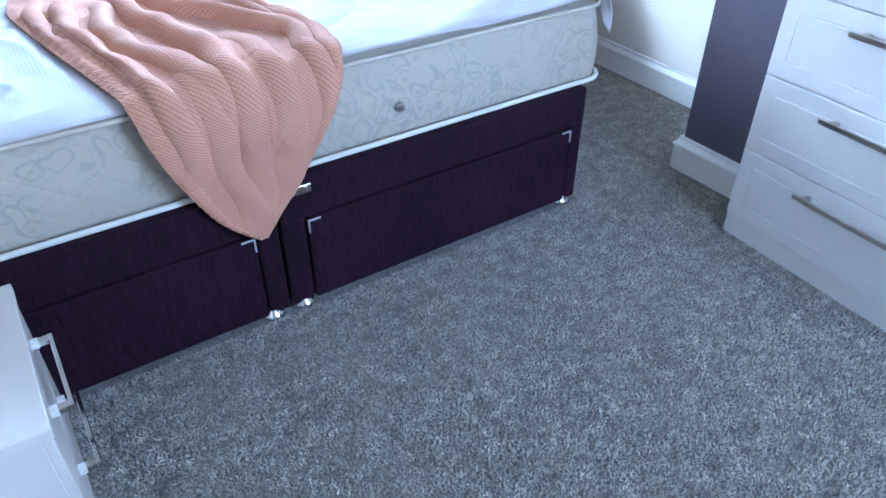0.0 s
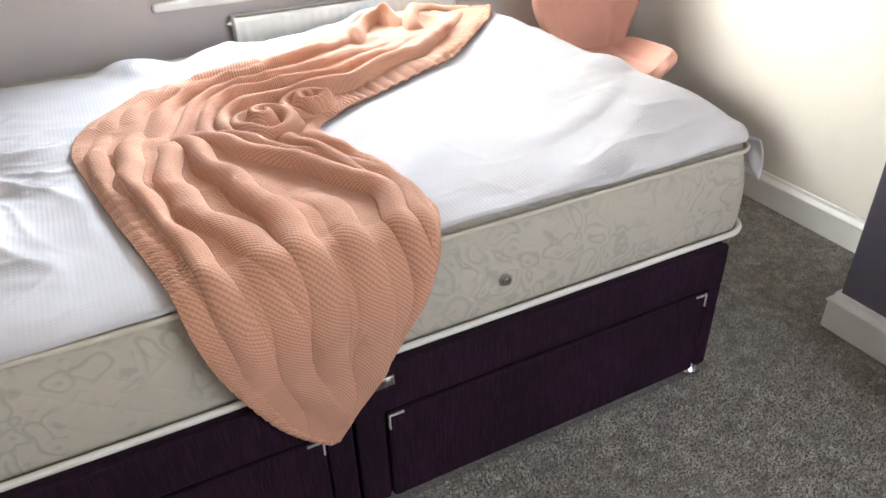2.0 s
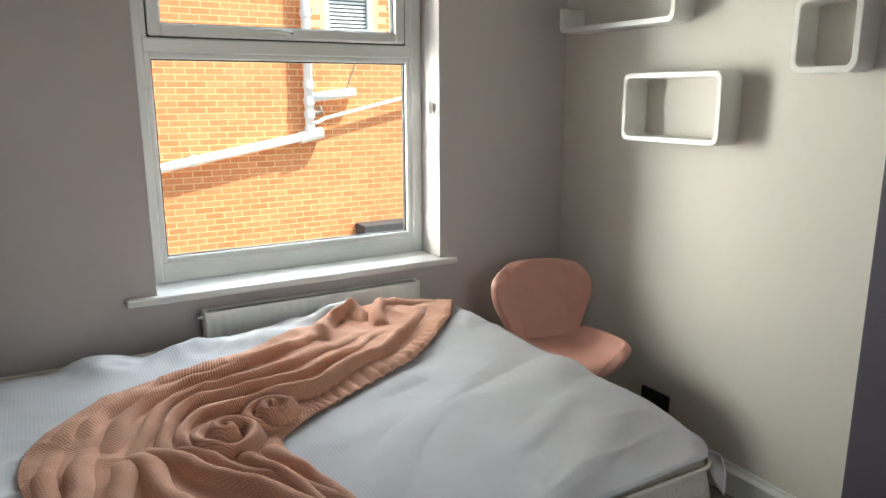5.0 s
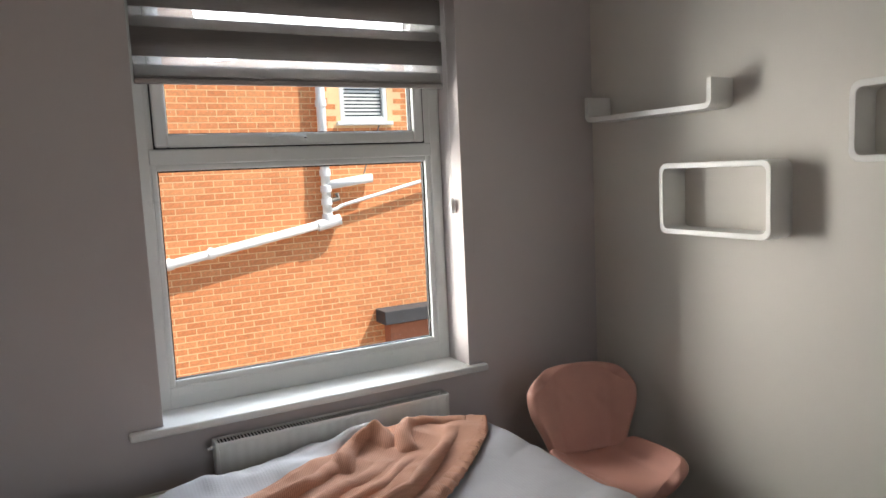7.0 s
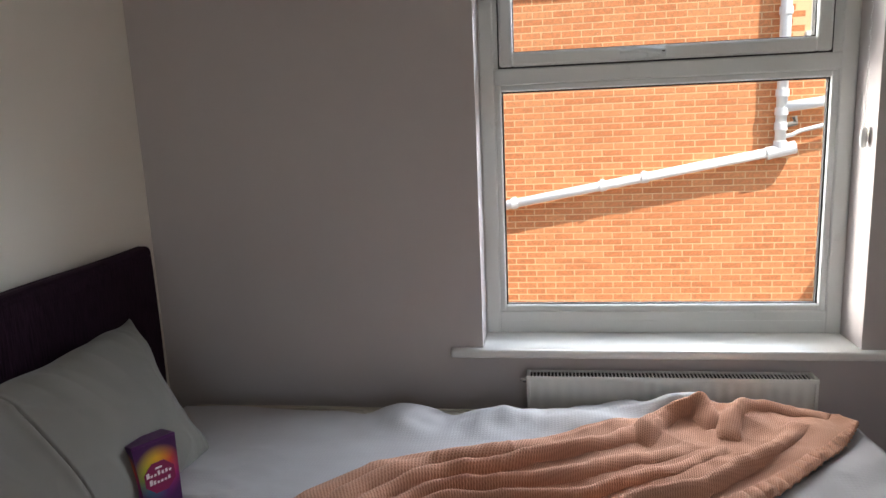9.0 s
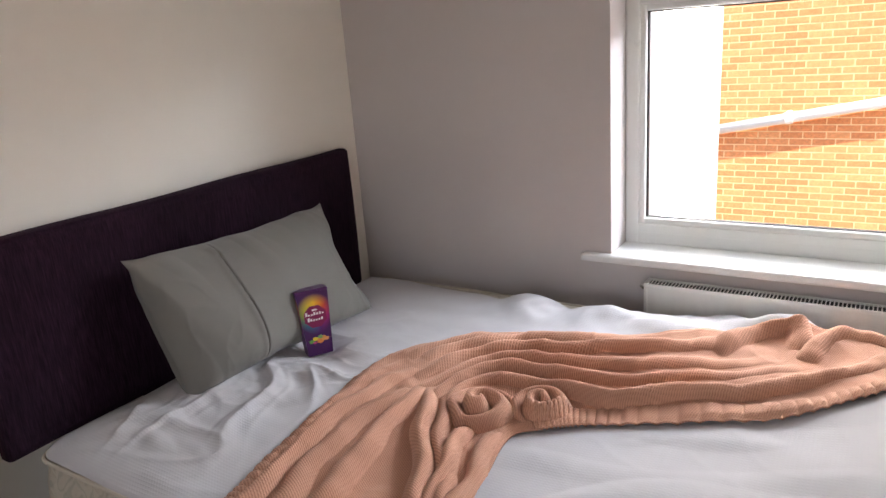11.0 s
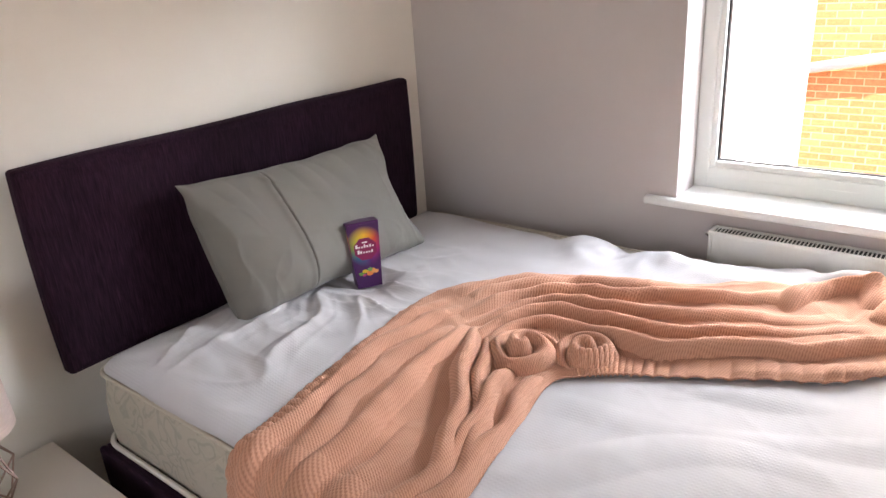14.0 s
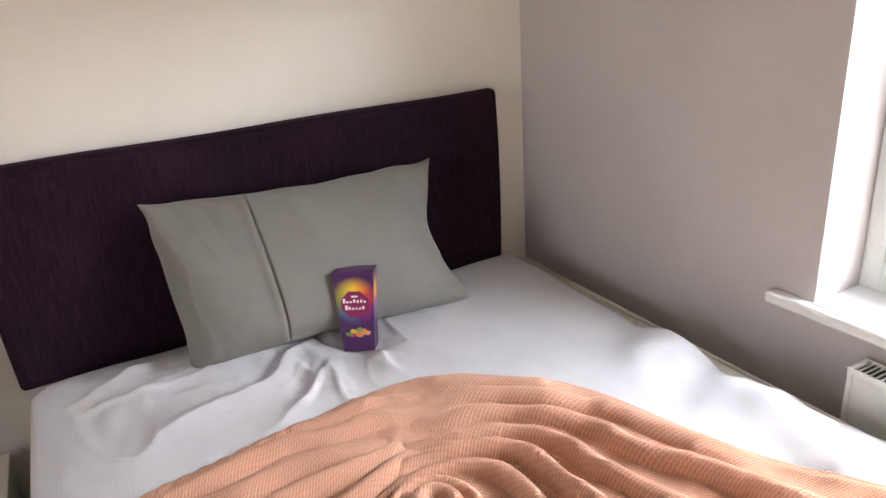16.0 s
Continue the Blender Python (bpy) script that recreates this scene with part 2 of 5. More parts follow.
def damask_material():
    """Cream mattress ticking with pale grey-green scrolls and stitched relief."""
    m, nt, b = shader("mattress_damask")
    tc = nt.nodes.new("ShaderNodeTexCoord")
    warp = node(nt, "ShaderNodeTexNoise", Scale=9.0, Detail=1.5)
    nt.links.new(tc.outputs["Object"], warp.inputs["Vector"])
    add = nt.nodes.new("ShaderNodeMix")
    add.data_type, add.blend_type = "RGBA", "LINEAR_LIGHT"
    add.inputs[0].default_value = 0.12
    nt.links.new(tc.outputs["Object"], add.inputs[6])
    nt.links.new(warp.outputs["Color"], add.inputs[7])
    vor = node(nt, "ShaderNodeTexVoronoi", Scale=15.0)
    nt.links.new(add.outputs[2], vor.inputs["Vector"])
    ring = node(nt, "ShaderNodeMath")
    ring.operation = "SINE"
    mul = node(nt, "ShaderNodeMath")
    mul.operation = "MULTIPLY"
    mul.inputs[1].default_value = 17.0
    nt.links.new(vor.outputs["Distance"], mul.inputs[0])
    nt.links.new(mul.outputs[0], ring.inputs[0])
    patch = node(nt, "ShaderNodeTexNoise", Scale=7.0, Detail=2.0)
    nt.links.new(tc.outputs["Object"], patch.inputs["Vector"])
    gate = node(nt, "ShaderNodeMapRange")
    gate.inputs[1].default_value, gate.inputs[2].default_value = 0.34, 0.5
    nt.links.new(patch.outputs[0], gate.inputs[0])
    pat = node(nt, "ShaderNodeMath")
    pat.operation = "MULTIPLY"
    nt.links.new(ring.outputs[0], pat.inputs[0])
    nt.links.new(gate.outputs[0], pat.inputs[1])
    col = ramp(nt, pat.outputs[0], [(0.1, (0.435, 0.39, 0.318)), (1.0, (0.35, 0.328, 0.272))])
    nt.links.new(col, b.inputs["Base Color"])
    b.inputs["Roughness"].default_value = 0.7
    weave = node(nt, "ShaderNodeTexNoise", Scale=700.0)
    nt.links.new(tc.outputs["Object"], weave.inputs["Vector"])
    n1 = bump(nt, b, pat.outputs[0], 0.12, 0.003)
    # stitched diamonds
    arms = []
    for way in (1.0, -1.0):
        dot = node(nt, "ShaderNodeVectorMath")
        dot.operation = "DOT_PRODUCT"
        dot.inputs[1].default_value = (34.0, 34.0, way * 48.0)
        nt.links.new(tc.outputs["Object"], dot.inputs[0])
        sn = node(nt, "ShaderNodeMath")
        sn.operation = "SINE"
        nt.links.new(dot.outputs["Value"], sn.inputs[0])
        ab = node(nt, "ShaderNodeMath")
        ab.operation = "ABSOLUTE"
        nt.links.new(sn.outputs[0], ab.inputs[0])
        arms.append(ab.outputs[0])
    low = node(nt, "ShaderNodeMath")
    low.operation = "MINIMUM"
    nt.links.new(arms[0], low.inputs[0])
    nt.links.new(arms[1], low.inputs[1])
    root = node(nt, "ShaderNodeMath")
    root.operation = "POWER"
    root.inputs[1].default_value = 0.5
    nt.links.new(low.outputs[0], root.inputs[0])
    n2 = bump(nt, b, root.outputs[0], 0.3, 0.006, n1)
    bump(nt, b, weave.outputs[0], 0.3, 0.0006, n2)
    return m


M_DAMASK = damask_material()


def waffle_material():
    m, nt, b = shader("white_waffle_cotton")
    tc = nt.nodes.new("ShaderNodeTexCoord")
    sep = nt.nodes.new("ShaderNodeSeparateXYZ")
    nt.links.new(tc.outputs["UV"], sep.inputs[0])
    outs = []
    for axis, k in ((0, 2 * math.pi / 0.0095), (1, 2 * math.pi / 0.0095)):
        mul = node(nt, "ShaderNodeMath")
        mul.operation = "MULTIPLY"
        mul.inputs[1].default_value = k
        nt.links.new(sep.outputs[axis], mul.inputs[0])
        sn = node(nt, "ShaderNodeMath")
        sn.operation = "SINE"
        nt.links.new(mul.outputs[0], sn.inputs[0])
        outs.append(sn.outputs[0])
    mx = node(nt, "ShaderNodeMath")
    mx.operation = "MAXIMUM"
    nt.links.new(outs[0], mx.inputs[0])
    nt.links.new(outs[1], mx.inputs[1])
    big = node(nt, "ShaderNodeTexNoise", Scale=5.0, Detail=4.0)
    nt.links.new(tc.outputs["Object"], big.inputs["Vector"])
    col = ramp(nt, big.outputs[0], [(0.3, (0.50, 0.488, 0.503)), (0.7, (0.555, 0.543, 0.558))])
    nt.links.new(col, b.inputs["Base Color"])
    b.inputs["Roughness"].default_value = 0.85
    b.inputs["Specular IOR Level"].default_value = 0.2
    bump(nt, b, mx.outputs[0], 0.16, 0.0009)
    return m


M_WAFFLE = waffle_material()


def knit_material():
    """Peach ribbed knit: stitches along the cloth's own coordinates."""
    m, nt, b = shader("peach_knit")
    tc = nt.nodes.new("ShaderNodeTexCoord")
    sep = nt.nodes.new("ShaderNodeSeparateXYZ")
    nt.links.new(tc.outputs["UV"], sep.inputs[0])

    def wave(src, period, extra=None):
        mul = node(nt, "ShaderNodeMath")
        mul.operation = "MULTIPLY"
        mul.inputs[1].default_value = 2 * math.pi / period
        nt.links.new(src, mul.inputs[0])
        last = mul.outputs[0]
        if extra is not None:
            ad = node(nt, "ShaderNodeMath")
            ad.operation = "ADD"
            nt.links.new(last, ad.inputs[0])
            nt.links.new(extra, ad.inputs[1])
            last = ad.outputs[0]
        sn = node(nt, "ShaderNodeMath")
        sn.operation = "SINE"
        nt.links.new(last, sn.inputs[0])
        return sn.outputs[0]

    slant = node(nt, "ShaderNodeMath")
    slant.operation = "MULTIPLY_ADD"
    slant.inputs[1].default_value = 0.55
    nt.links.new(sep.outputs[0], slant.inputs[0])
    nt.links.new(sep.outputs[1], slant.inputs[2])
    zig = wave(sep.outputs[0], 0.006)
    half_zig = node(nt, "ShaderNodeMath")
    half_zig.operation = "MULTIPLY"
    half_zig.inputs[1].default_value = 0.6
    nt.links.new(zig, half_zig.inputs[0])
    rows = wave(slant.outputs[0], 0.0064, half_zig.outputs[0])
    cols = wave(sep.outputs[0], 0.006)
    tot = node(nt, "ShaderNodeMath")
    tot.operation = "MULTIPLY_ADD"
    tot.inputs[1].default_value = 0.3
    nt.links.new(cols, tot.inputs[0])
    nt.links.new(rows, tot.inputs[2])
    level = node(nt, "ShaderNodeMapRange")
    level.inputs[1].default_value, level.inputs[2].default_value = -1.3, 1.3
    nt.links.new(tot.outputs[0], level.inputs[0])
    wool = node(nt, "ShaderNodeTexNoise", Scale=420.0, Detail=3.0)
    nt.links.new(tc.outputs["Object"], wool.inputs["Vector"])
    broad = node(nt, "ShaderNodeTexNoise", Scale=5.0, Detail=3.0)
    nt.links.new(tc.outputs["Object"], broad.inputs["Vector"])
    # valleys between stitches get a darker colour, shade painted along with the relief
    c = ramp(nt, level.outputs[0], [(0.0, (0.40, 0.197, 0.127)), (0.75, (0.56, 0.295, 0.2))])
    d = ramp(nt, broad.outputs[0], [(0.3, (0.93, 0.93, 0.93)), (0.7, (1.06, 1.05, 1.04))])
    mx = nt.nodes.new("ShaderNodeMix")
    mx.data_type, mx.blend_type = "RGBA", "MULTIPLY"
    mx.inputs[0].default_value = 1.0
    nt.links.new(c, mx.inputs[6])
    nt.links.new(d, mx.inputs[7])
    nt.links.new(mx.outputs[2], b.inputs["Base Color"])
    b.inputs["Roughness"].default_value = 0.9
    b.inputs["Specular IOR Level"].default_value = 0.15
    b.inputs["Sheen Weight"].default_value = 0.25
    b.inputs["Sheen Tint"].default_value = (1.0, 0.75, 0.6, 1)
    n1 = bump(nt, b, level.outputs[0], 0.35, 0.003)
    bump(nt, b, wool.outputs[0], 0.35, 0.0008, n1)
    return m


M_KNIT = knit_material()


def brick_material(name, per_object):
    m, nt, b = shader(name)
    if per_object:
        src = nt.nodes.new("ShaderNodeObjectInfo").outputs["Random"]
    else:
        src = nt.nodes.new("ShaderNodeNewGeometry").outputs["Random Per Island"]
    tc = nt.nodes.new("ShaderNodeTexCoord")
    grit = node(nt, "ShaderNodeTexNoise", Scale=38.0, Detail=5.0)
    nt.links.new(tc.outputs["Object"], grit.inputs["Vector"])
    c = ramp(nt, src, [(0.0, (0.61, 0.215, 0.08)), (0.5, (0.69, 0.26, 0.10)), (1.0, (0.74, 0.31, 0.125))])
    d = ramp(nt, grit.outputs[0], [(0.3, (0.8, 0.8, 0.8)), (0.7, (1.15, 1.15, 1.15))])
    mx = nt.nodes.new("ShaderNodeMix")
    mx.data_type, mx.blend_type = "RGBA", "MULTIPLY"
    mx.inputs[0].default_value = 1.0
    nt.links.new(c, mx.inputs[6])
    nt.links.new(d, mx.inputs[7])
    nt.links.new(mx.outputs[2], b.inputs["Base Color"])
    b.inputs["Roughness"].default_value = 0.9
    bump(nt, b, grit.outputs[0], 0.5, 0.004)
    return m


M_BRICK = brick_material("red_brick", True)
M_BRICKS = brick_material("red_brick_mass", False)


def glass_material(name, color=(1, 1, 1), rough=0.0, ior=1.45):
    m, nt, b = shader(name)
    b.inputs["Base Color"].default_value = (*color, 1)
    b.inputs["Transmission Weight"].default_value = 1.0
    b.inputs["Roughness"].default_value = rough
    b.inputs["IOR"].default_value = ior
    return m


M_GLASS = glass_material("window_glass", (0.97, 0.99, 0.98), 0.0, 1.05)
M_GREEN = glass_material("green_bottle_glass", (0.05, 0.42, 0.13), 0.03, 1.45)
M_DARKPANE = plainish("dark_far_pane", (0.05, 0.06, 0.07), 0.12, 0.2)


def cloth_thin(name, color, through_weight, clear=0.0):
    """Thin fabric that lets light through, and some sight where it is sheer."""
    m, nt, b = shader(name)
    b.inputs["Base Color"].default_value = (*color, 1)
    b.inputs["Roughness"].default_value = 0.9
    tr = node(nt, "ShaderNodeBsdfTranslucent", Color=(*color, 1))
    mix = node(nt, "ShaderNodeMixShader", Fac=through_weight)
    nt.links.new(b.outputs[0], mix.inputs[1])
    nt.links.new(tr.outputs[0], mix.inputs[2])
    last = mix.outputs[0]
    if clear:
        tp = node(nt, "ShaderNodeBsdfTransparent")
        mix2 = node(nt, "ShaderNodeMixShader", Fac=clear)
        nt.links.new(last, mix2.inputs[1])
        nt.links.new(tp.outputs[0], mix2.inputs[2])
        last = mix2.outputs[0]
    tc = nt.nodes.new("ShaderNodeTexCoord")
    mp = node(nt, "ShaderNodeMapping", Scale=(25.0, 25.0, 900.0))
    nz = node(nt, "ShaderNodeTexNoise", Scale=1.0, Detail=2.0)
    nt.links.new(tc.outputs["Object"], mp.inputs["Vector"])
    nt.links.new(mp.outputs[0], nz.inputs["Vector"])
    nt.links.new(ramp(nt, nz.outputs[0], [(0.3, shade(color, 0.85)), (0.7, shade(color, 1.12))]), b.inputs["Base Color"])
    nt.links.new(last, nt.nodes["Material Output"].inputs[0])
    return m


M_BAND = cloth_thin("blind_woven_band", (0.30, 0.28, 0.27), 0.5)
M_SHEER = cloth_thin("blind_sheer", (0.8, 0.8, 0.8), 0.5, 0.78)
M_SHADE = cloth_thin("pale_pink_lampshade", (0.8, 0.66, 0.6), 0.3)


# ---- building helpers ----
def part(name, bm, material, parent=None, label="", smooth=False):
    """One bmesh as one mesh object, under a thing or a part (both stand at the world's origin)."""
    me = bpy.data.meshes.new(name)
    bm.to_mesh(me)
    bm.free()
    me.materials.append(material)
    if smooth:
        me.polygons.foreach_set("use_smooth", [True] * len(me.polygons))
    ob = new(name, me)
    if parent is not None:
        ob.parent = parent
        ob.matrix_parent_inverse = parent.matrix_basis.inverted()
    if label:
        ob["label"] = label
    return ob


def thing(name, at, label, category, group="", kind=""):
    e = new(name)
    e.empty_display_size = 0.1
    e.matrix_basis = Matrix.Translation(at)
    return tagged(e, label, category, group, kind)


def box(x0, x1, y0, y1, z0, z1, bevel=0.0, seg=2, m=None):
    bm = bmesh.new()
    bmesh.ops.create_cube(bm, size=1.0)
    for v in bm.verts:
        v.co = Vector(((x0 + x1) / 2 + v.co.x * (x1 - x0), (y0 + y1) / 2 + v.co.y * (y1 - y0), (z0 + z1) / 2 + v.co.z * (z1 - z0)))
    if bevel:
        bmesh.ops.bevel(bm, geom=bm.edges[:] + bm.verts[:], offset=bevel, segments=seg, profile=0.5, affect="EDGES")
    if m is not None:
        bmesh.ops.transform(bm, matrix=m, verts=bm.verts)
    return bm


def joined(*bms):
    out = bmesh.new()
    for b in bms:
        me = bpy.data.meshes.new("tmp")
        b.to_mesh(me)
        out.from_mesh(me)
        b.free()
        bpy.data.meshes.remove(me)
    return out


def tube(points, radius, sides=8, closed=False, caps=True):
    """A round bar along points."""
    bm = bmesh.new()
    pts = [Vector(p) for p in points]
    n = len(pts)
    rings = []
    up = None
    for i, p in enumerate(pts):
        a = pts[(i - 1) % n] if (closed or i > 0) else p
        b = pts[(i + 1) % n] if (closed or i < n - 1) else p
        d = (b - a).normalized()
        if up is None:
            up = d.orthogonal().normalized()
        up = (up - d * up.dot(d)).normalized()
        side = d.cross(up)
        r = radius(i / max(n - 1, 1)) if callable(radius) else radius
        rings.append([bm.verts.new(p + (up * math.cos(2 * math.pi * k / sides) + side * math.sin(2 * math.pi * k / sides)) * r) for k in range(sides)])
    for i in range(n if closed else n - 1):
        a, b = rings[i], rings[(i + 1) % n]
        for k in range(sides):
            bm.faces.new((a[k], a[(k + 1) % sides], b[(k + 1) % sides], b[k]))
    if caps and not closed:
        bm.faces.new(rings[0][::-1])
        bm.faces.new(rings[-1])
    bmesh.ops.recalc_face_normals(bm, faces=bm.faces)
    return bm


def lathe(profile, at, sides=32, cap=True):
    """A turned body: profile of (radius, height) round an upright axis at the place given."""
    bm = bmesh.new()
    x, y, z = at
    rings = [[bm.verts.new((x + r * math.cos(2 * math.pi * k / sides), y + r * math.sin(2 * math.pi * k / sides), z + h)) for k in range(sides)] for r, h in profile]
    for a, b in zip(rings, rings[1:]):
        for k in range(sides):
            bm.faces.new((a[k], a[(k + 1) % sides], b[(k + 1) % sides], b[k]))
    if cap:
        bm.faces.new(rings[0][::-1])
        bm.faces.new(rings[-1])
    return bm


def grid_mesh(fn, nu, nv, uv=None):
    """A sheet: fn(u, v) gives each vertex, u and v from 0 to 1."""
    bm = bmesh.new()
    rows = [[bm.verts.new(fn(i / nu, j / nv)) for j in range(nv + 1)] for i in range(nu + 1)]
    lay = bm.loops.layers.uv.new("UVMap") if uv else None
    for i in range(nu):
        for j in range(nv):
            f = bm.faces.new((rows[i][j], rows[i + 1][j], rows[i + 1][j + 1], rows[i][j + 1]))
            if uv:
                for lp, (a, c) in zip(f.loops, ((i, j), (i + 1, j), (i + 1, j + 1), (i, j + 1))):
                    lp[lay].uv = uv(a / nu, c / nv)
    return bm


def curve_at(knots, u):
    """Catmull-Rom through knots, u from 0 to 1."""
    n = len(knots) - 1
    t = min(max(u, 0), 1) * n
    i = min(int(t), n - 1)
    f = t - i
    p = [Vector(knots[min(max(k, 0), n)]) for k in (i - 1, i, i + 1, i + 2)]
    return 0.5 * (2 * p[1] + (p[2] - p[0]) * f + (2 * p[0] - 5 * p[1] + 4 * p[2] - p[3]) * f * f + (3 * p[1] - p[0] - 3 * p[2] + p[3]) * f ** 3)


def smoothstep(a, b, x):
    t = min(max((x - a) / (b - a), 0), 1)
    return t * t * (3 - 2 * t)


# ---- the room ----
WX0, WY1 = -0.645, 2.947            # headboard wall and window wall, room faces
Y0, ZC = -0.95, 2.45                # wall behind the walker, ceiling
RW = Matrix.Translation((2.225, 1.29, 0)) @ Matrix.Rotation(radians(-1.28), 4, "Z")   # right wall, a little out of square
OX0, OX1, OZ0, OZ1 = 0.465, 1.605, 0.735, 2.22                                       # window opening

part("floor", box(WX0 - 0.3, 2.8, Y0 - 0.2, WY1 + 0.3, -0.2, 0.0), M_CARPET)
tagged(bpy.data.objects["floor"], "speckled mid-grey cut-pile carpet", "carpet", kind="structure")
tagged(part("ceiling", box(WX0 - 0.3, 2.8, Y0 - 0.2, WY1 + 0.3, ZC, ZC + 0.15), M_CEIL), "plain white ceiling", "ceiling", kind="structure")
tagged(part("wall_head", box(WX0 - 0.2, WX0, Y0 - 0.2, WY1 + 0.3, 0, ZC), M_CREAM), "painted wall behind the headboard, its cream lightened as lit", "wall", kind="structure")
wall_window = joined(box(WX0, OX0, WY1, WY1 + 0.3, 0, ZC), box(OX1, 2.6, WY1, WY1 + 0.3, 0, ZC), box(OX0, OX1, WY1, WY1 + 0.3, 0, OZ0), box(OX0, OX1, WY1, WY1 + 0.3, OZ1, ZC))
tagged(part("wall_window", wall_window, M_WALL), "painted wall round the window, its grey darkened for shade", "wall", kind="structure")
tagged(part("wall_alcove", box(0, 0.3, -0.06, 1.9, 0, ZC, m=RW), M_ALCOVE), "painted alcove wall with box shelves, its tone lightened as lit", "wall", kind="structure")
tagged(part("wall_chimney_breast", box(1.812, 2.5, 0.965, 1.278, 0, ZC, 0.004), M_PURPLE), "dark purple painted chimney breast", "wall", kind="structure")
tagged(part("wall_right_back", box(2.14, 2.5, Y0, 0.965, 0, ZC), M_PURPLE), "dark purple painted wall behind the chest", "wall", kind="structure")
# opening made for the fill lamp; this wall is never in view
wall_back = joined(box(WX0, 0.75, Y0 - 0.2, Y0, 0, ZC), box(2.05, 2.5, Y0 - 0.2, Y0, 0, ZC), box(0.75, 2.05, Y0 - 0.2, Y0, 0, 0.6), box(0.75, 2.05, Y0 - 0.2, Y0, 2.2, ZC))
tagged(part("wall_back", wall_back, M_WALL), "plain grey wall out of view with an added opening", "wall", kind="structure")

# moulded skirting: profile of (depth, height)
SKIRT = ((0, 0), (0.018, 0), (0.018, 0.082), (0.0225, 0.087), (0.0225, 0.093), (0.016, 0.101), (0.011, 0.107), (0.009, 0.118), (0, 0.118))


def skirting(a, b, out, mitre_a=0.0, mitre_b=0.0):
    """A length of skirting from a to b on the floor, standing out along out; the mitres lengthen its ends."""
    a, b, out = Vector((*a, 0)), Vector((*b, 0)), Vector((*out, 0))
    d = (b - a).normalized()
    bm = bmesh.new()
    ra = [bm.verts.new(a + out * p - d * p * mitre_a + Vector((0, 0, h))) for p, h in SKIRT]
    rb = [bm.verts.new(b + out * p + d * p * mitre_b + Vector((0, 0, h))) for p, h in SKIRT]
    n = len(SKIRT)
    for k in range(n):
        bm.faces.new((ra[k], ra[(k + 1) % n], rb[(k + 1) % n], rb[k]))
    bm.faces.new(ra[::-1])
    bm.faces.new(rb)
    bmesh.ops.recalc_face_normals(bm, faces=bm.faces)
    return bm


RWX = lambda y: 2.225 + 0.0223 * (y - 1.29)
for bm in (skirting((RWX(1.30), 1.278), (RWX(2.925), 2.925), (-1, 0)),
           skirting((1.812, 0.97), (1.812, 1.278), (-1, 0), 0, 1),
           skirting((1.812, 1.278), (2.17, 1.278), (0, 1), 1, 0),
           skirting((WX0 + 0.02, WY1), (2.24, WY1), (0, -1)),
           skirting((WX0, Y0), (WX0, WY1 - 0.02), (1, 0))):
    tagged(part("baseboard", bm, M_TRIM), "white moulded gloss skirting board", "skirting board", kind="structure")

# ---- window ----
FY = 3.10                            # room face of the frame
window = tagged(new("window_1"), "white plastic window with a top-hung fanlight", "window", kind="structure")
window.matrix_basis = Matrix.Translation((1.03, FY, OZ0))


def frame_ring(x0, x1, z0, z1, w, y0, y1, bevel=0.006):
    return joined(box(x0, x0 + w, y0, y1, z0, z1, bevel), box(x1 - w, x1, y0, y1, z0, z1, bevel),
                  box(x0 + w - 0.004, x1 - w + 0.004, y0 + 0.001, y1, z0, z0 + w, bevel), box(x0 + w - 0.004, x1 - w + 0.004, y0 + 0.001, y1, z1 - w, z1, bevel))


part("window_frame", joined(frame_ring(OX0, OX1, 0.757, OZ1, 0.05, FY, FY + 0.075), box(OX0 + 0.046, OX1 - 0.046, FY + 0.0015, FY + 0.074, 0.79, 0.834, 0.005),
                            box(OX0 + 0.046, 0.538, FY + 0.002, FY + 0.073, 1.636, 2.174, 0.003), box(1.518, OX1 - 0.046, FY + 0.002, FY + 0.073, 1.636, 2.174, 0.003)), M_UPVC, window)
part("transom", box(OX0 + 0.046, OX1 - 0.046, FY - 0.004, FY + 0.07, 1.588, 1.64, 0.005), M_UPVC, window)
part("glazing_bead", frame_ring(OX0 + 0.046, OX1 - 0.046, 0.830, 1.592, 0.024, FY + 0.006, FY + 0.05, 0.007), M_UPVC, window)
part("gasket", frame_ring(0.532, 1.538, 0.849, 1.571, 0.008, FY + 0.022, FY + 0.04, 0.0), M_GASKET, window, "black rubber seal")
part("fanlight_sash", frame_ring(0.532, 1.524, 1.644, 2.175, 0.044, FY - 0.016, FY + 0.05, 0.009), M_UPVC, window)
part("gasket", frame_ring(0.528, 1.528, 1.639, 2.178, 0.007, FY - 0.006, FY + 0.03, 0.0), M_GASKET, window, "black rubber seal")
part("gasket", frame_ring(0.574, 1.482, 1.686, 2.133, 0.005, FY + 0.002, FY + 0.03, 0.0), M_GASKET, window, "black rubber seal")
for z0, z1, x0, x1 in ((0.851, 1.569, 0.535, 1.535), (1.69, 2.13, 0.577, 1.479)):
    pane = part("pane", box(x0, x1, FY + 0.03, FY + 0.034, z0, z1), M_GLASS, window, "clear glass pane")
    pane.visible_shadow = False
handle = part("espagnolette_handle", joined(box(0.985, 1.045, FY - 0.028, FY - 0.014, 1.652, 1.676, 0.006), lathe([(0.011, 0), (0.013, 0.004), (0.011, 0.02)], (1.03, FY - 0.03, 1.655), 16)), M_UPVC, window, "white plastic window handle")
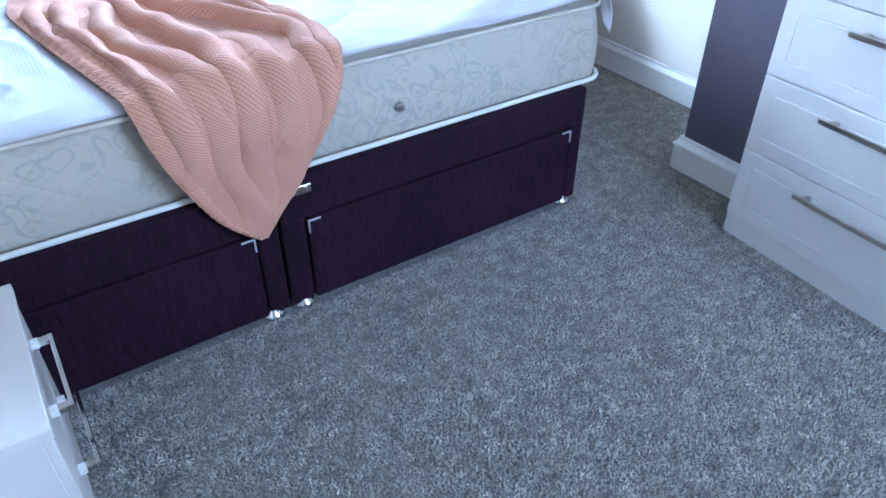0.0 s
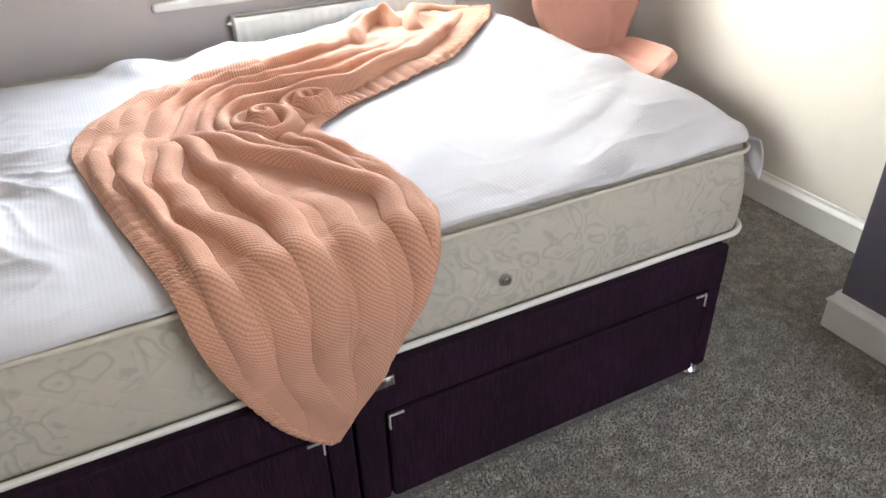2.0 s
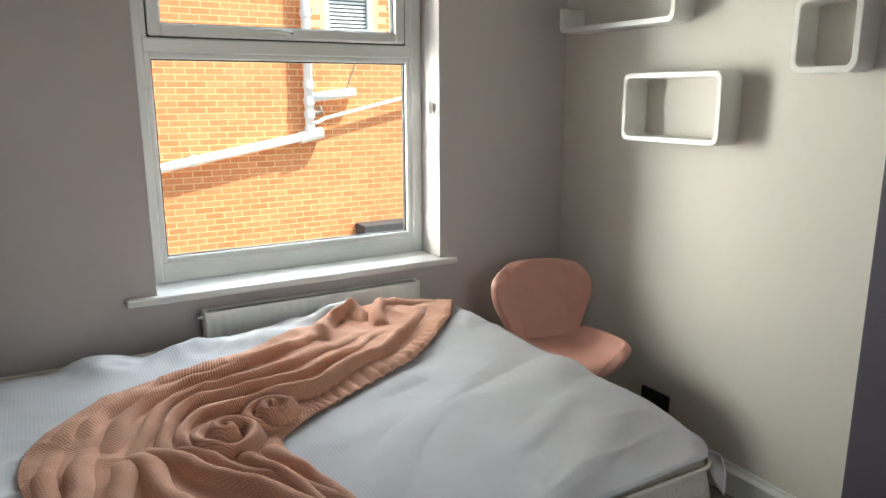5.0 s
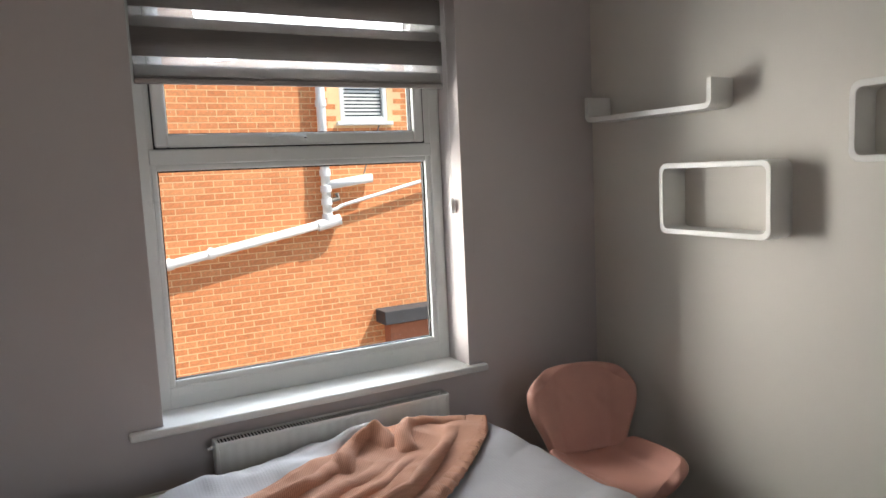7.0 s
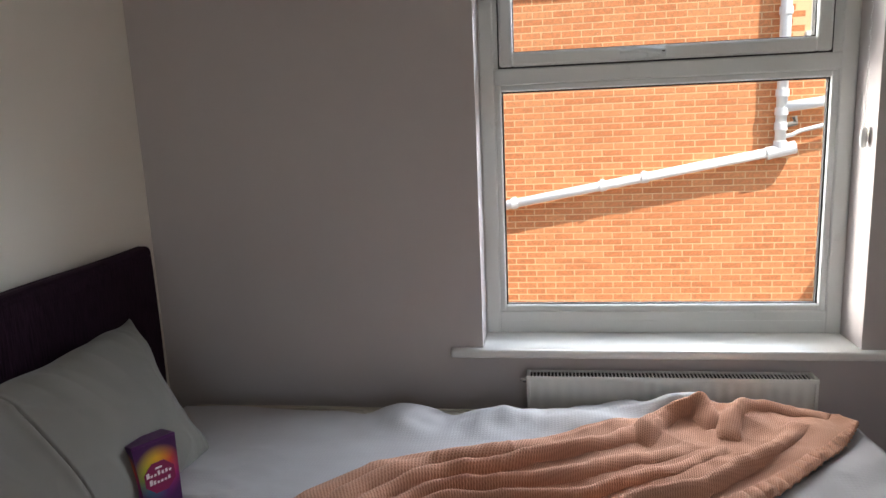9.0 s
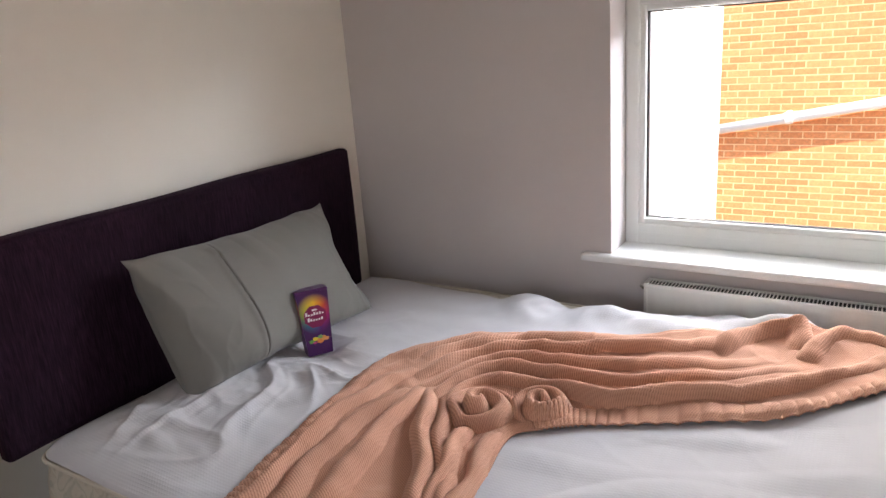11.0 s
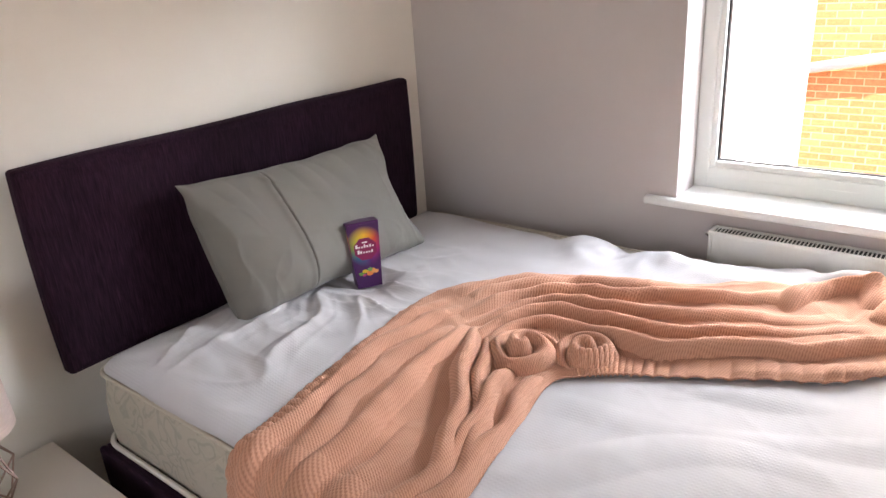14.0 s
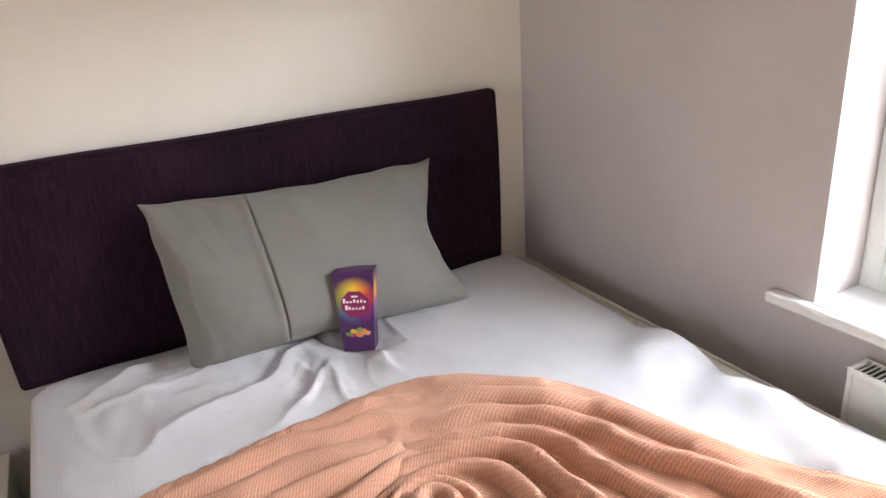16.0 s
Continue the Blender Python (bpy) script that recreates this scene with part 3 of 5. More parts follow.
lever = tube([(1.032, FY - 0.038, 1.667), (1.0, FY - 0.044, 1.671), (0.95, FY - 0.042, 1.675), (0.905, FY - 0.036, 1.668)], lambda t: 0.0095 - 0.004 * t, 10)
part("lever", lever, M_UPVC, handle, smooth=True)
part("keyhole", lathe([(0.005, 0), (0.005, 0.003)], (1.032, FY - 0.05, 1.665), 12), M_BLACK, handle, "black lock button")
part("window_sill", joined(box(OX0 + 0.001, OX1 - 0.001, 2.93, FY + 0.01, 0.736, 0.76, 0.003), box(0.362, 1.676, 2.912, 2.947, 0.732, 0.76, 0.008, 3)), M_TRIM, window, "white gloss window board")

# ---- striped day-and-night blind ----
blind = thing("roller_blind", (1.03, 3.03, 1.842), "grey striped day-and-night roller blind, half raised", "blind")
BX0, BX1 = 0.482, 1.582
part("bottom_bar", box(BX0 - 0.002, BX1 + 0.002, 3.016, 3.036, 1.842, 1.860, 0.006, 3), plainish("blind_bar_taupe", (0.36, 0.33, 0.32), 0.5), blind)
for layer, (y, off) in enumerate(((3.018, 0.0), (3.034, 0.038))):
    part("sheer", box(BX0, BX1, y - 0.0004, y + 0.0004, 1.858, 2.19), M_SHEER, blind, "sheer white voile")
    for k in range(-1, 3):
        z0 = 1.927 + off + k * 0.151
        lo, hi = max(z0, 1.860), min(z0 + 0.09, 2.19)
        if hi > lo + 0.004:
            part("band", box(BX0, BX1, y - 0.0016 + 0.0006, y + 0.0016, lo, hi), M_BAND, blind)
part("cassette", box(BX0 - 0.01, BX1 + 0.012, 2.99, 3.06, 2.175, 2.219, 0.01, 3), M_WEDGE, blind, "white cassette")
chain = [(1.593 + 0.002 * math.sin(k), 3.004, 2.17 - k * 0.0072) for k in range(105)]
part("pull_chain", joined(*[lathe([(0.0008, -0.002), (0.0022, 0), (0.0008, 0.002)], c, 6) for c in chain]), M_WEDGE, blind, "white bead chain")
part("chain_weight", lathe([(0.003, -0.03), (0.009, -0.024), (0.011, 0), (0.009, 0.022), (0.003, 0.03)], (1.592, 3.0, 1.388), 16), M_WEDGE, blind, "white plastic weight", True)

# ---- radiator ----
rad = thing("radiator", (1.03, 2.9, 0.0), "white enamelled panel radiator under the window", "radiator")
RX0, RX1, RZ0, RZ1, RY0, RY1 = 0.605, 1.464, 0.16, 0.692, 2.866, 2.928


def rad_panel(u, v):
    x, z = RX0 + 0.012 + u * (RX1 - RX0 - 0.024), RZ0 + v * (RZ1 - 0.012 - RZ0)
    inside = smoothstep(0.0, 0.05, v) * smoothstep(0.0, 0.07, 1 - v)
    wave = 0.5 - 0.5 * math.cos(2 * math.pi * (x - RX0) / 0.0355)
    return (x, RY0 + 0.002 + 0.002 * inside * wave, z)


part("front_panel", grid_mesh(rad_panel, 190, 14), M_RAD, rad, smooth=True)
part("top_grille_frame", joined(box(RX0, RX1, RY0 - 0.001, RY0 + 0.006, RZ1 - 0.014, RZ1, 0.002), box(RX0, RX1, RY1 - 0.006, RY1, RZ1 - 0.014, RZ1, 0.002)), M_RAD, rad)
for x0 in (RX0, RX1 - 0.012):
    part("side_panel", box(x0, x0 + 0.012, RY0, RY1, RZ0, RZ1 + 0.001, 0.003), M_RAD, rad)
# black block right under the slats, its colour giving the gaps their shade
part("gap_shade_block", box(RX0 + 0.01, RX1 - 0.01, RY0 + 0.012, RY1 - 0.004, RZ0 + 0.02, RZ1 - 0.007), M_RADIN, rad, "black block for the shade between slats")
slat = box(-0.0017, 0.0017, RY0 + 0.004, RY1 - 0.004, RZ1 - 0.005, RZ1 - 0.002)
first = part("slat", slat, M_RAD, rad)
first.location.x += RX0 + 0.02
for k in range(1, 75):
    o = new("slat", first.data)
    o.parent, o.matrix_parent_inverse = rad, rad.matrix_basis.inverted()
    o.location.x = RX0 + 0.02 + k * 0.0111
part("bleed_valve", joined(tube([(RX0 + 0.002, 2.9, 0.668), (RX0 - 0.012, 2.9, 0.668)], 0.009, 12), tube([(RX0 - 0.01, 2.9, 0.668), (RX0 - 0.02, 2.9, 0.668)], 0.005, 8)), M_CHROME, rad, "chrome bleed valve")
part("blanking_plug", tube([(RX1 - 0.002, 2.9, 0.668), (RX1 + 0.008, 2.9, 0.668)], 0.008, 12), M_CHROME, rad, "chrome plug")
for x in (RX0 + 0.06, RX1 - 0.06):
    part("wall_bracket", box(x - 0.02, x + 0.02, RY1 - 0.004, WY1 + 0.001, 0.25, 0.62), M_RAD, rad)
for x in (RX0 - 0.02, RX1 + 0.02):
    part("feed_pipe", tube([(x, 2.9, 0.0), (x, 2.9, 0.19), (x + (0.03 if x < 1 else -0.03), 2.9, 0.2)], 0.0085, 10), M_CHROME, rad)

# ---- box shelves on the alcove wall ----
def round_rect(w, h, r, n=6):
    pts = []
    for cx, cz, a0 in ((w / 2 - r, h / 2 - r, 0), (-w / 2 + r, h / 2 - r, 90), (-w / 2 + r, -h / 2 + r, 180), (w / 2 - r, -h / 2 + r, 270)):
        for k in range(n + 1):
            a = radians(a0 + 90 * k / n)
            pts.append((cx + r * math.cos(a), cz + r * math.sin(a)))
    return pts


def box_shelf(yc, zc, w, h, depth, t=0.019):
    """A floating box shelf: an open rounded ring of lacquered board on the wall."""
    x_back = RWX(yc) + 0.004
    x_front = x_back - depth
    th = thing("box_shelf", (x_back, yc, zc - h / 2), "white lacquered floating box shelf with rounded corners, empty", "shelf", "box shelves on the alcove wall")
    bm = bmesh.new()
    outer, inner = round_rect(w, h, 0.032), round_rect(w - 2 * t, h - 2 * t, 0.02)
    e = 0.002
    loops = []
    for pts, x in ((outer, x_back), (outer, x_front + e), (round_rect(w - 2 * e, h - 2 * e, 0.031), x_front), (round_rect(w - 2 * t + 2 * e, h - 2 * t + 2 * e, 0.021), x_front), (inner, x_front + e), (inner, x_back)):
        loops.append([bm.verts.new((x, yc + a, zc + b)) for a, b in pts])
    for a, b in zip(loops, loops[1:] + loops[:1]):
        for k in range(len(a)):
            bm.faces.new((a[k], a[(k + 1) % len(a)], b[(k + 1) % len(a)], b[k]))
    bmesh.ops.recalc_face_normals(bm, faces=bm.faces)
    part("ring", bm, M_SHELF, th)
    return th


box_shelf(2.225, 1.392, 0.455, 0.25, 0.112)
box_shelf(1.662, 1.61, 0.205, 0.22, 0.095)


def tray_shelf(y0, y1, zb, h, depth, t=0.017):
    """The lower tray of a floating shelf: a board with two upturned ends."""
    x_back = RWX((y0 + y1) / 2) + 0.006
    th = thing("tray_shelf", (x_back, (y0 + y1) / 2, zb), "white lacquered floating shelf with upturned ends", "shelf", "box shelves on the alcove wall")
    path = [(y0, zb + h)] + [(y0 + 0.03 - 0.03 * math.cos(radians(a)), zb + 0.03 - 0.03 * math.sin(radians(a))) for a in range(0, 91, 15)]
    path += [(y1 - 0.03 + 0.03 * math.sin(radians(a)), zb + 0.03 - 0.03 * math.cos(radians(a))) for a in range(0, 91, 15)] + [(y1, zb + h)]
    inner = [(y0 + t, zb + h)] + [(y0 + 0.03 - 0.011 * math.cos(radians(a)), zb + 0.03 - 0.011 * math.sin(radians(a))) for a in range(0, 91, 15)]
    inner += [(y1 - 0.03 + 0.011 * math.sin(radians(a)), zb + 0.03 - 0.011 * math.cos(radians(a))) for a in range(0, 91, 15)] + [(y1 - t, zb + h)]
    bm = bmesh.new()
    rows = [[bm.verts.new((x, a, b)) for a, b in pts] for pts, x in ((path, x_back), (path, x_back - depth), (inner, x_back - depth), (inner, x_back))]
    for a, b in zip(rows, rows[1:] + rows[:1]):
        for k in range(len(a) - 1):
            bm.faces.new((a[k], a[k + 1], b[k + 1], b[k]))
    for k in (0, -1):
        bm.faces.new([r[k] for r in rows])
    bmesh.ops.recalc_face_normals(bm, faces=bm.faces)
    part("board", bm, M_SHELF, th)
    return th


tray_shelf(2.222, 2.848, 1.692, 0.1, 0.12)

# ---- double socket ----
socket = thing("double_socket", (RWX(2.23), 2.23, 0.19), "black double wall socket above the skirting", "socket")
sx = RWX(2.273)
part("plate", box(sx - 0.011, sx + 0.004, 2.215, 2.361, 0.168, 0.254, 0.004), M_BLACK, socket)
for y in (2.251, 2.325):
    part("rocker", box(sx - 0.015, sx - 0.009, y - 0.009, y + 0.009, 0.223, 0.243, 0.002), M_BLACK, socket)
    part("socket_face", box(sx - 0.0125, sx - 0.009, y - 0.024, y + 0.024, 0.176, 0.219, 0.002), M_BLACK, socket)

# ---- bed ----
bed = thing("divan_bed", (0.47, 2.05, 0.0), "aubergine fabric divan base with drawers under a cream mattress", "bed")
BY0, BY1, BXH, BXF, SEAM = 1.322, 2.80, -0.482, 1.374, 0.402
for x0, x1 in ((BXH, SEAM - 0.003), (SEAM + 0.003, BXF)):
    base = part("base_half", joined(box(x0, x1, BY0 + 0.012, BY1, 0.014, 0.384, 0.012, 3), box(x0, x1, BY0, BY0 + 0.02, 0.268, 0.384, 0.008, 3),
                                    box(*((x0, x0 + 0.062) if x0 > 0 else (x1 - 0.055, x1)), BY0 + 0.001, BY0 + 0.02, 0.014, 0.272, 0.008, 3),
                                    box(*((x1 - 0.045, x1) if x0 > 0 else (x0, x0 + 0.06)), BY0 + 0.001, BY0 + 0.02, 0.014, 0.272, 0.008, 3)), M_VELVET, bed)
    dx0, dx1 = (x0 + 0.068, x1 - 0.05) if x0 > 0 else (x0 + 0.065, x1 - 0.061)
    drawer = part("drawer", box(dx0, dx1, BY0 - 0.002, BY0 + 0.015, 0.016, 0.262, 0.006, 3), M_VELVET, bed)
    for bx, s in ((dx0, 1), (dx1, -1)):
        if (x0 < 0 and s == 1):
            continue
        brk = joined(box(min(bx, bx + s * 0.034), max(bx, bx + s * 0.034), BY0 - 0.0045, BY0 + 0.004, 0.2555, 0.2595, 0.0006), box(min(bx, bx + s * 0.004), max(bx, bx + s * 0.004), BY0 - 0.0045, BY0 + 0.004, 0.222, 0.2595, 0.0006))
        part("corner_bracket", brk, M_BRACKET, drawer, "small chrome corner bracket")
    for gx in (x0 + 0.035, x1 - 0.045):
        for gy in (BY0 + 0.019, BY1 - 0.04):
            part("glide", lathe([(0.026, 0), (0.031, 0.004), (0.03, 0.013), (0.021, 0.02), (0.015, 0.03)], (gx, gy, 0), 20), M_CHROME, bed, "chrome furniture glide", True)
bar = part("link_bar", box(0.318, 0.492, BY0 - 0.006, BY0, 0.338, 0.362, 0.0028, 2), M_NICKEL, bed, "steel bar joining the halves")
for x in (0.333, 0.477):
    part("bolt", tube([(x, BY0 - 0.004, 0.35), (x, BY0 - 0.0095, 0.35)], 0.007, 12), M_CHROME, bar)

# mattress: a plan of rounded corners lofted through a soft profile
MX0, MX1, MY0, MY1, MZ0, MZ1 = -0.508, 1.474, 1.348, 2.83, 0.386, 0.602


def plan(inset, n=10, r=0.075, step=0.03):
    pts = []
    for cx, cy, a0 in ((MX1 - r, MY1 - r, 0), (MX0 + r, MY1 - r, 90), (MX0 + r, MY0 + r, 180), (MX1 - r, MY0 + r, 270)):
        for k in range(n + 1):
            a = radians(a0 + 90 * k / n)
            pts.append(Vector((cx + (r - inset) * math.cos(a), cy + (r - inset) * math.sin(a))))
    out = []
    for a, b in zip(pts, pts[1:] + pts[:1]):
        k = max(1, int((b - a).length / step))
        out += [a.lerp(b, i / k) for i in range(k)]
    return out


bm = bmesh.new()
rows = []
for k in range(13):
    f = k / 12
    ins = 0.012 - 0.012 * math.sin(math.pi * f) + 0.003 + 0.018 * f
    ring = []
    for p in plan(ins):
        q = noise.noise(Vector((p.x * 6, p.y * 6, f * 2.2))) * 0.004 * math.sin(math.pi * f)
        c = Vector(((MX0 + MX1) / 2, (MY0 + MY1) / 2))
        d = (p - c).normalized()
        ring.append(bm.verts.new((p.x + d.x * q, p.y + d.y * q, MZ0 + f * (MZ1 - MZ0))))
    rows.append(ring)
for a, b in zip(rows, rows[1:]):
    for k in range(len(a)):
        bm.faces.new((a[k], a[(k + 1) % len(a)], b[(k + 1) % len(a)], b[k]))
bm.faces.new(rows[0][::-1])
bm.faces.new(rows[-1])
mattress = thing("mattress", (0.5, 2.08, MZ0), "cream damask mattress with white piped edges", "mattress")
part("side_panel", bm, M_DAMASK, mattress, smooth=True)
for z, fat, mat, back in ((MZ0 + 0.004, 0.0075, M_PIPING, 0.003), (MZ1 - 0.003, 0.006, M_TICKING, 0.022)):
    part("piping", tube([(p.x, p.y, z + 0.002 * noise.noise(Vector((p.x * 3, p.y * 3, z)))) for p in plan(back)], fat, 8, closed=True), mat, mattress, "white corded piping", True)
for x, z in ((0.763, 0.468),):
    part("vent", joined(tube([(x, MY0 + 0.014, z), (x, MY0 + 0.004, z)], 0.0125, 20), tube([(x, MY0 + 0.005, z), (x, MY0 + 0.001, z)], lambda t: 0.006, 14)), M_NICKEL, mattress, "nickel air vent")

# waffle sheet on the mattress
SX0, SX1, SY0, SY1 = MX0 + 0.018, MX1 - 0.012, MY0 + 0.026, MY1 + 0.002


def sheet_height(x, y):
    """Height of the sheet over the mattress: wrinkles, pulls at the head, bunching along the wall."""
    p = Vector((x, y, 0))
    h = 0.618 + 0.007 * smoothstep(0.1, 0.4, x) + 0.008 * noise.noise(p * 2.3) + 0.004 * noise.noise(Vector((x * 5, y * 9, 3)))
    w = noise.noise(Vector((x * 2.2 + 5, y * 2.2, 1)))
    h += 0.026 * max(0, noise.noise(Vector((x * 1.6 + 1.2 * y, y * 5.5 - 2.6 * x + 0.7 * w, 4))) - 0.08) * smoothstep(0.45, 0.8, x)
    h += 0.011 * max(0, noise.noise(Vector((x * 2.6, y * 9 - 3 * x, 14))) - 0.05) * smoothstep(0.45, 0.8, x)
    rim = smoothstep(SX0, SX0 + 0.13, x) * smoothstep(SY0 + 0.01, SY0 + 0.15, y)
    head = smoothstep(0.25, -0.15, x) * smoothstep(2.6, 2.2, y) * rim
    # creases fanning out from under the pillow and the carton
    fx_, fy_ = x + 0.34, y - 2.16
    far_out, way = math.hypot(fx_, fy_), math.atan2(fy_, fx_)
    fan = smoothstep(0.10, 0.26, far_out) * smoothstep(0.86, 0.5, far_out) * smoothstep(0.14, -0.10, x) * smoothstep(0.55, 0.0, way) * rim
    way += 0.35 * noise.noise(Vector((x * 4.2, y * 4.2, 51)))
    pull = noise.noise(Vector((way * 2.8 + 0.5 * w, far_out * 2.2, 41)))
    pull2 = noise.noise(Vector((way * 5.2 + 0.9 * w, far_out * 3.2, 47)))
    h += fan * (0.017 * (1 - abs(pull)) ** 6 + 0.006 * (1 - abs(pull2)) ** 6 + 0.012 * max(0, pull2))
    h += 0.016 * head * max(0, noise.noise(Vector((x * 3.0 + y, y * 11 - 4 * x + 2.5 * w, 6)))) + 0.006 * head * max(0, noise.noise(Vector((x * 7, y * 17 + 6 * x, 16))))
    far = smoothstep(2.52, 2.72, y) * smoothstep(-0.05, 0.25, x) * smoothstep(1.35, 1.2, x)
    h += far * (0.012 + 0.034 * noise.noise(Vector((x * 6.5, y * 4, 7))) + 0.012 * noise.noise(Vector((x * 15, y * 12, 2))))
    h += 0.005 * smoothstep(2.5, 2.7, y) * smoothstep(0.0, -0.3, x) * (0.6 + noise.noise(Vector((x * 5, y * 5, 9))))
    crease = (1 - abs(noise.noise(Vector((x * 2.6 + 1.5 * y, y * 6.5 - 2.4 * x + 0.5 * w, 21))))) ** 9
    fine = (1 - abs(noise.noise(Vector((x * 5 - 2 * y, y * 6 + 4 * x, 33))))) ** 10
    h += 0.007 * head * crease + 0.002 * head * fine
    h += (0.005 * crease * smoothstep(-0.1, 0.3, noise.noise(p * 1.7)) + 0.001 * fine) * smoothstep(0.5, 0.8, x)
    h += 0.032 * smoothstep(1.05, 1.36, x) * smoothstep(1.36, 1.65, y) * smoothstep(2.85, 2.55, y)
    h += 0.05 * math.exp(-((x - 1.03) / 0.09) ** 2 - ((y - 2.76) / 0.05) ** 2)
    h -= 0.03 * math.exp(-((x + 0.19) / 0.075) ** 2 - ((y - 2.12) / 0.075) ** 2)      # pressed down by the carton
    return max(h + 0.003, 0.607)


def far_edge(x):
    """The sheet stops short of the mattress's edge towards the head."""
    return SY1 - 0.062 * smoothstep(0.95, 0.6, x) + 0.006 * noise.noise(Vector((x * 6, 1, 1)))


def edge_drop(x, y):
    d = min(x - SX0, SX1 - x, y - SY0, far_edge(x) - y)
    return 0.010 * (1 - min(max(d, 0) / 0.085, 1)) ** 2.0


def sheet_point(u, v):
    ex, ey = 0.012, 0.004
    x = SX0 - ex + u * (SX1 - SX0 + 2 * ex)
    fe = far_edge(x)
    y = SY0 - ey + v * (fe - SY0 + ey + 0.006 + 0.084 * smoothstep(0.75, 0.95, x))
    cx, cy = min(max(x, SX0), SX1), min(max(y, SY0), fe)
    z = sheet_height(cx, cy) - edge_drop(cx, cy)
    over = abs(x - cx) + abs(y - cy)
    z -= over
    r = 0.075
    ax, ay = max(SX0 + r - cx, cx - SX1 + r, 0), max(SY0 + r - cy, cy - SY1 + r, 0)
    if ax > 0 and ay > 0:
        k = max(ax, ay) / math.hypot(ax, ay)
        sx_, sy_ = (1 if cx > 0.5 else -1), (1 if cy > 2 else -1)
        cx -= sx_ * ax * (1 - k)
        cy -= sy_ * ay * (1 - k)
    wob = 0.004 * noise.noise(Vector((x * 9, y * 9, 5))) if over else 0
    return (cx + 0.014 * smoothstep(1.3, 1.45, x) * smoothstep(1.4, 1.7, y) + (0.004 + wob if x > SX1 else 0), cy - (wob if y < SY0 else 0) - (0.003 if y < SY0 else 0), z)


sheet = part("waffle_sheet", grid_mesh(sheet_point, 330, 250, lambda u, v: (u * 2.0, v * 1.55)), M_WAFFLE, None, smooth=True)
tagged(sheet, "rumpled white waffle-weave sheet spread over the mattress", "bed sheet")


def flap_point(u, v):
    y = 1.385 + u * 0.075
    z = 0.604 - v * (0.095 - 0.085 * u) - 0.004 * u
    return (1.474 + 0.008 * math.sin(3 * v) + 0.004 * math.sin(7 * u + 3 * v), y - 0.02 * v * (1 - u), z)


corner = part("sheet_corner", grid_mesh(flap_point, 14, 10, lambda u, v: (u * 0.2, v * 0.1)), M_WAFFLE, sheet, "loose corner hanging over the foot", True)
corner.modifiers.new("thick", "SOLIDIFY").thickness = 0.003

# headboard
hb = thing("headboard", (-0.59, 2.05, 0.0), "aubergine fabric upholstered headboard, slightly bowed sides", "headboard")


def headboard_shape():
    bm = bmesh.new()
    ys0, ys1, z0, z1, xf, xb = 1.338, 2.792, 0.572, 1.14, -0.55, -0.606
    loops = []
    out = []
    w, h = (ys1 - ys0), (z1 - z0)
    for a, b in round_rect(w, h, 0.01, 4):
        out.append((a, b))
    dense = []
    for (a, b), (c, d) in zip(out, out[1:] + out[:1]):
        k = max(1, int(math.hypot(c - a, d - b) / 0.06))
        dense += [(a + (c - a) * i / k, b + (d - b) * i / k) for i in range(k)]
    yc, zc = (ys0 + ys1) / 2, (z0 + z1) / 2
    for ins, x in ((0.004, xb), (0.0, xb + 0.008), (0.0, xf - 0.022), (0.003, xf - 0.012), (0.010, xf - 0.005), (0.024, xf - 0.001), (0.05, xf + 0.001)):
        ring = []
        for a, b in dense:
            bow = 0.007 * (1 - (2 * b / h) ** 2) * (1 if abs(a) > w / 2 - 0.1 else 0)
            a2 = a - math.copysign(ins, a) * min(1, abs(a) / (w / 2 - 0.05)) + math.copysign(bow, a)
            b2 = b - math.copysign(ins, b) * min(1, abs(b) / (h / 2 - 0.05))
            b2 += 0.002 * math.sin(a * 9)
            ring.append(bm.verts.new((x + 0.0015 * math.sin(7 * a + 5 * b), yc + a2, zc + b2)))
        loops.append(ring)
    for a, b in zip(loops, loops[1:]):
        for k in range(len(a)):
            bm.faces.new((a[k], a[(k + 1) % len(a)], b[(k + 1) % len(a)], b[k]))
    bm.faces.new(loops[-1])
    bm.faces.new(loops[0][::-1])
    bmesh.ops.recalc_face_normals(bm, faces=bm.faces)
    return bm


part("panel", headboard_shape(), M_VELVET, hb)
for y in (1.80, 2.34):
    part("strut", box(-0.628, -0.6065, y - 0.03, y + 0.03, 0.0, 0.95, 0.003), M_BLACK, hb, "dark strut")

# ---- knitted throw ----
EDGE_Y, EDGE_R = MY0 + 0.004, 0.055
BACK = [(0.350, 1.012), (0.245, 1.12), (0.155, 1.345), (0.122, 1.52), (0.065, 1.85), (0.05, 2.16), (0.26, 2.42), (0.6, 2.53), (0.98, 2.70), (1.28, 2.77), (1.455, 2.70)]
FRONT = [(0.360, 1.012), (0.468, 1.14), (0.605, 1.345), (0.645, 1.45), (0.615, 1.72), (0.575, 1.91), (0.655, 1.985), (0.76, 2.05), (1.12, 2.24), (1.34, 2.42), (1.47, 2.62)]
ROSES = [(0.470, 1.975, 0.078, 0.056, 1), (0.598, 2.050, 0.066, 0.050, -1)]


def throw_flat(u, v):
    a, b = curve_at([(*p, 0) for p in BACK], u), curve_at([(*p, 0) for p in FRONT], u)
    w = 0.012 * noise.noise(Vector((u * 9, v * 2, 8)))
    p = a.lerp(b, v)
    return p.x + w, p.y + w * 0.6


FOLDS = []


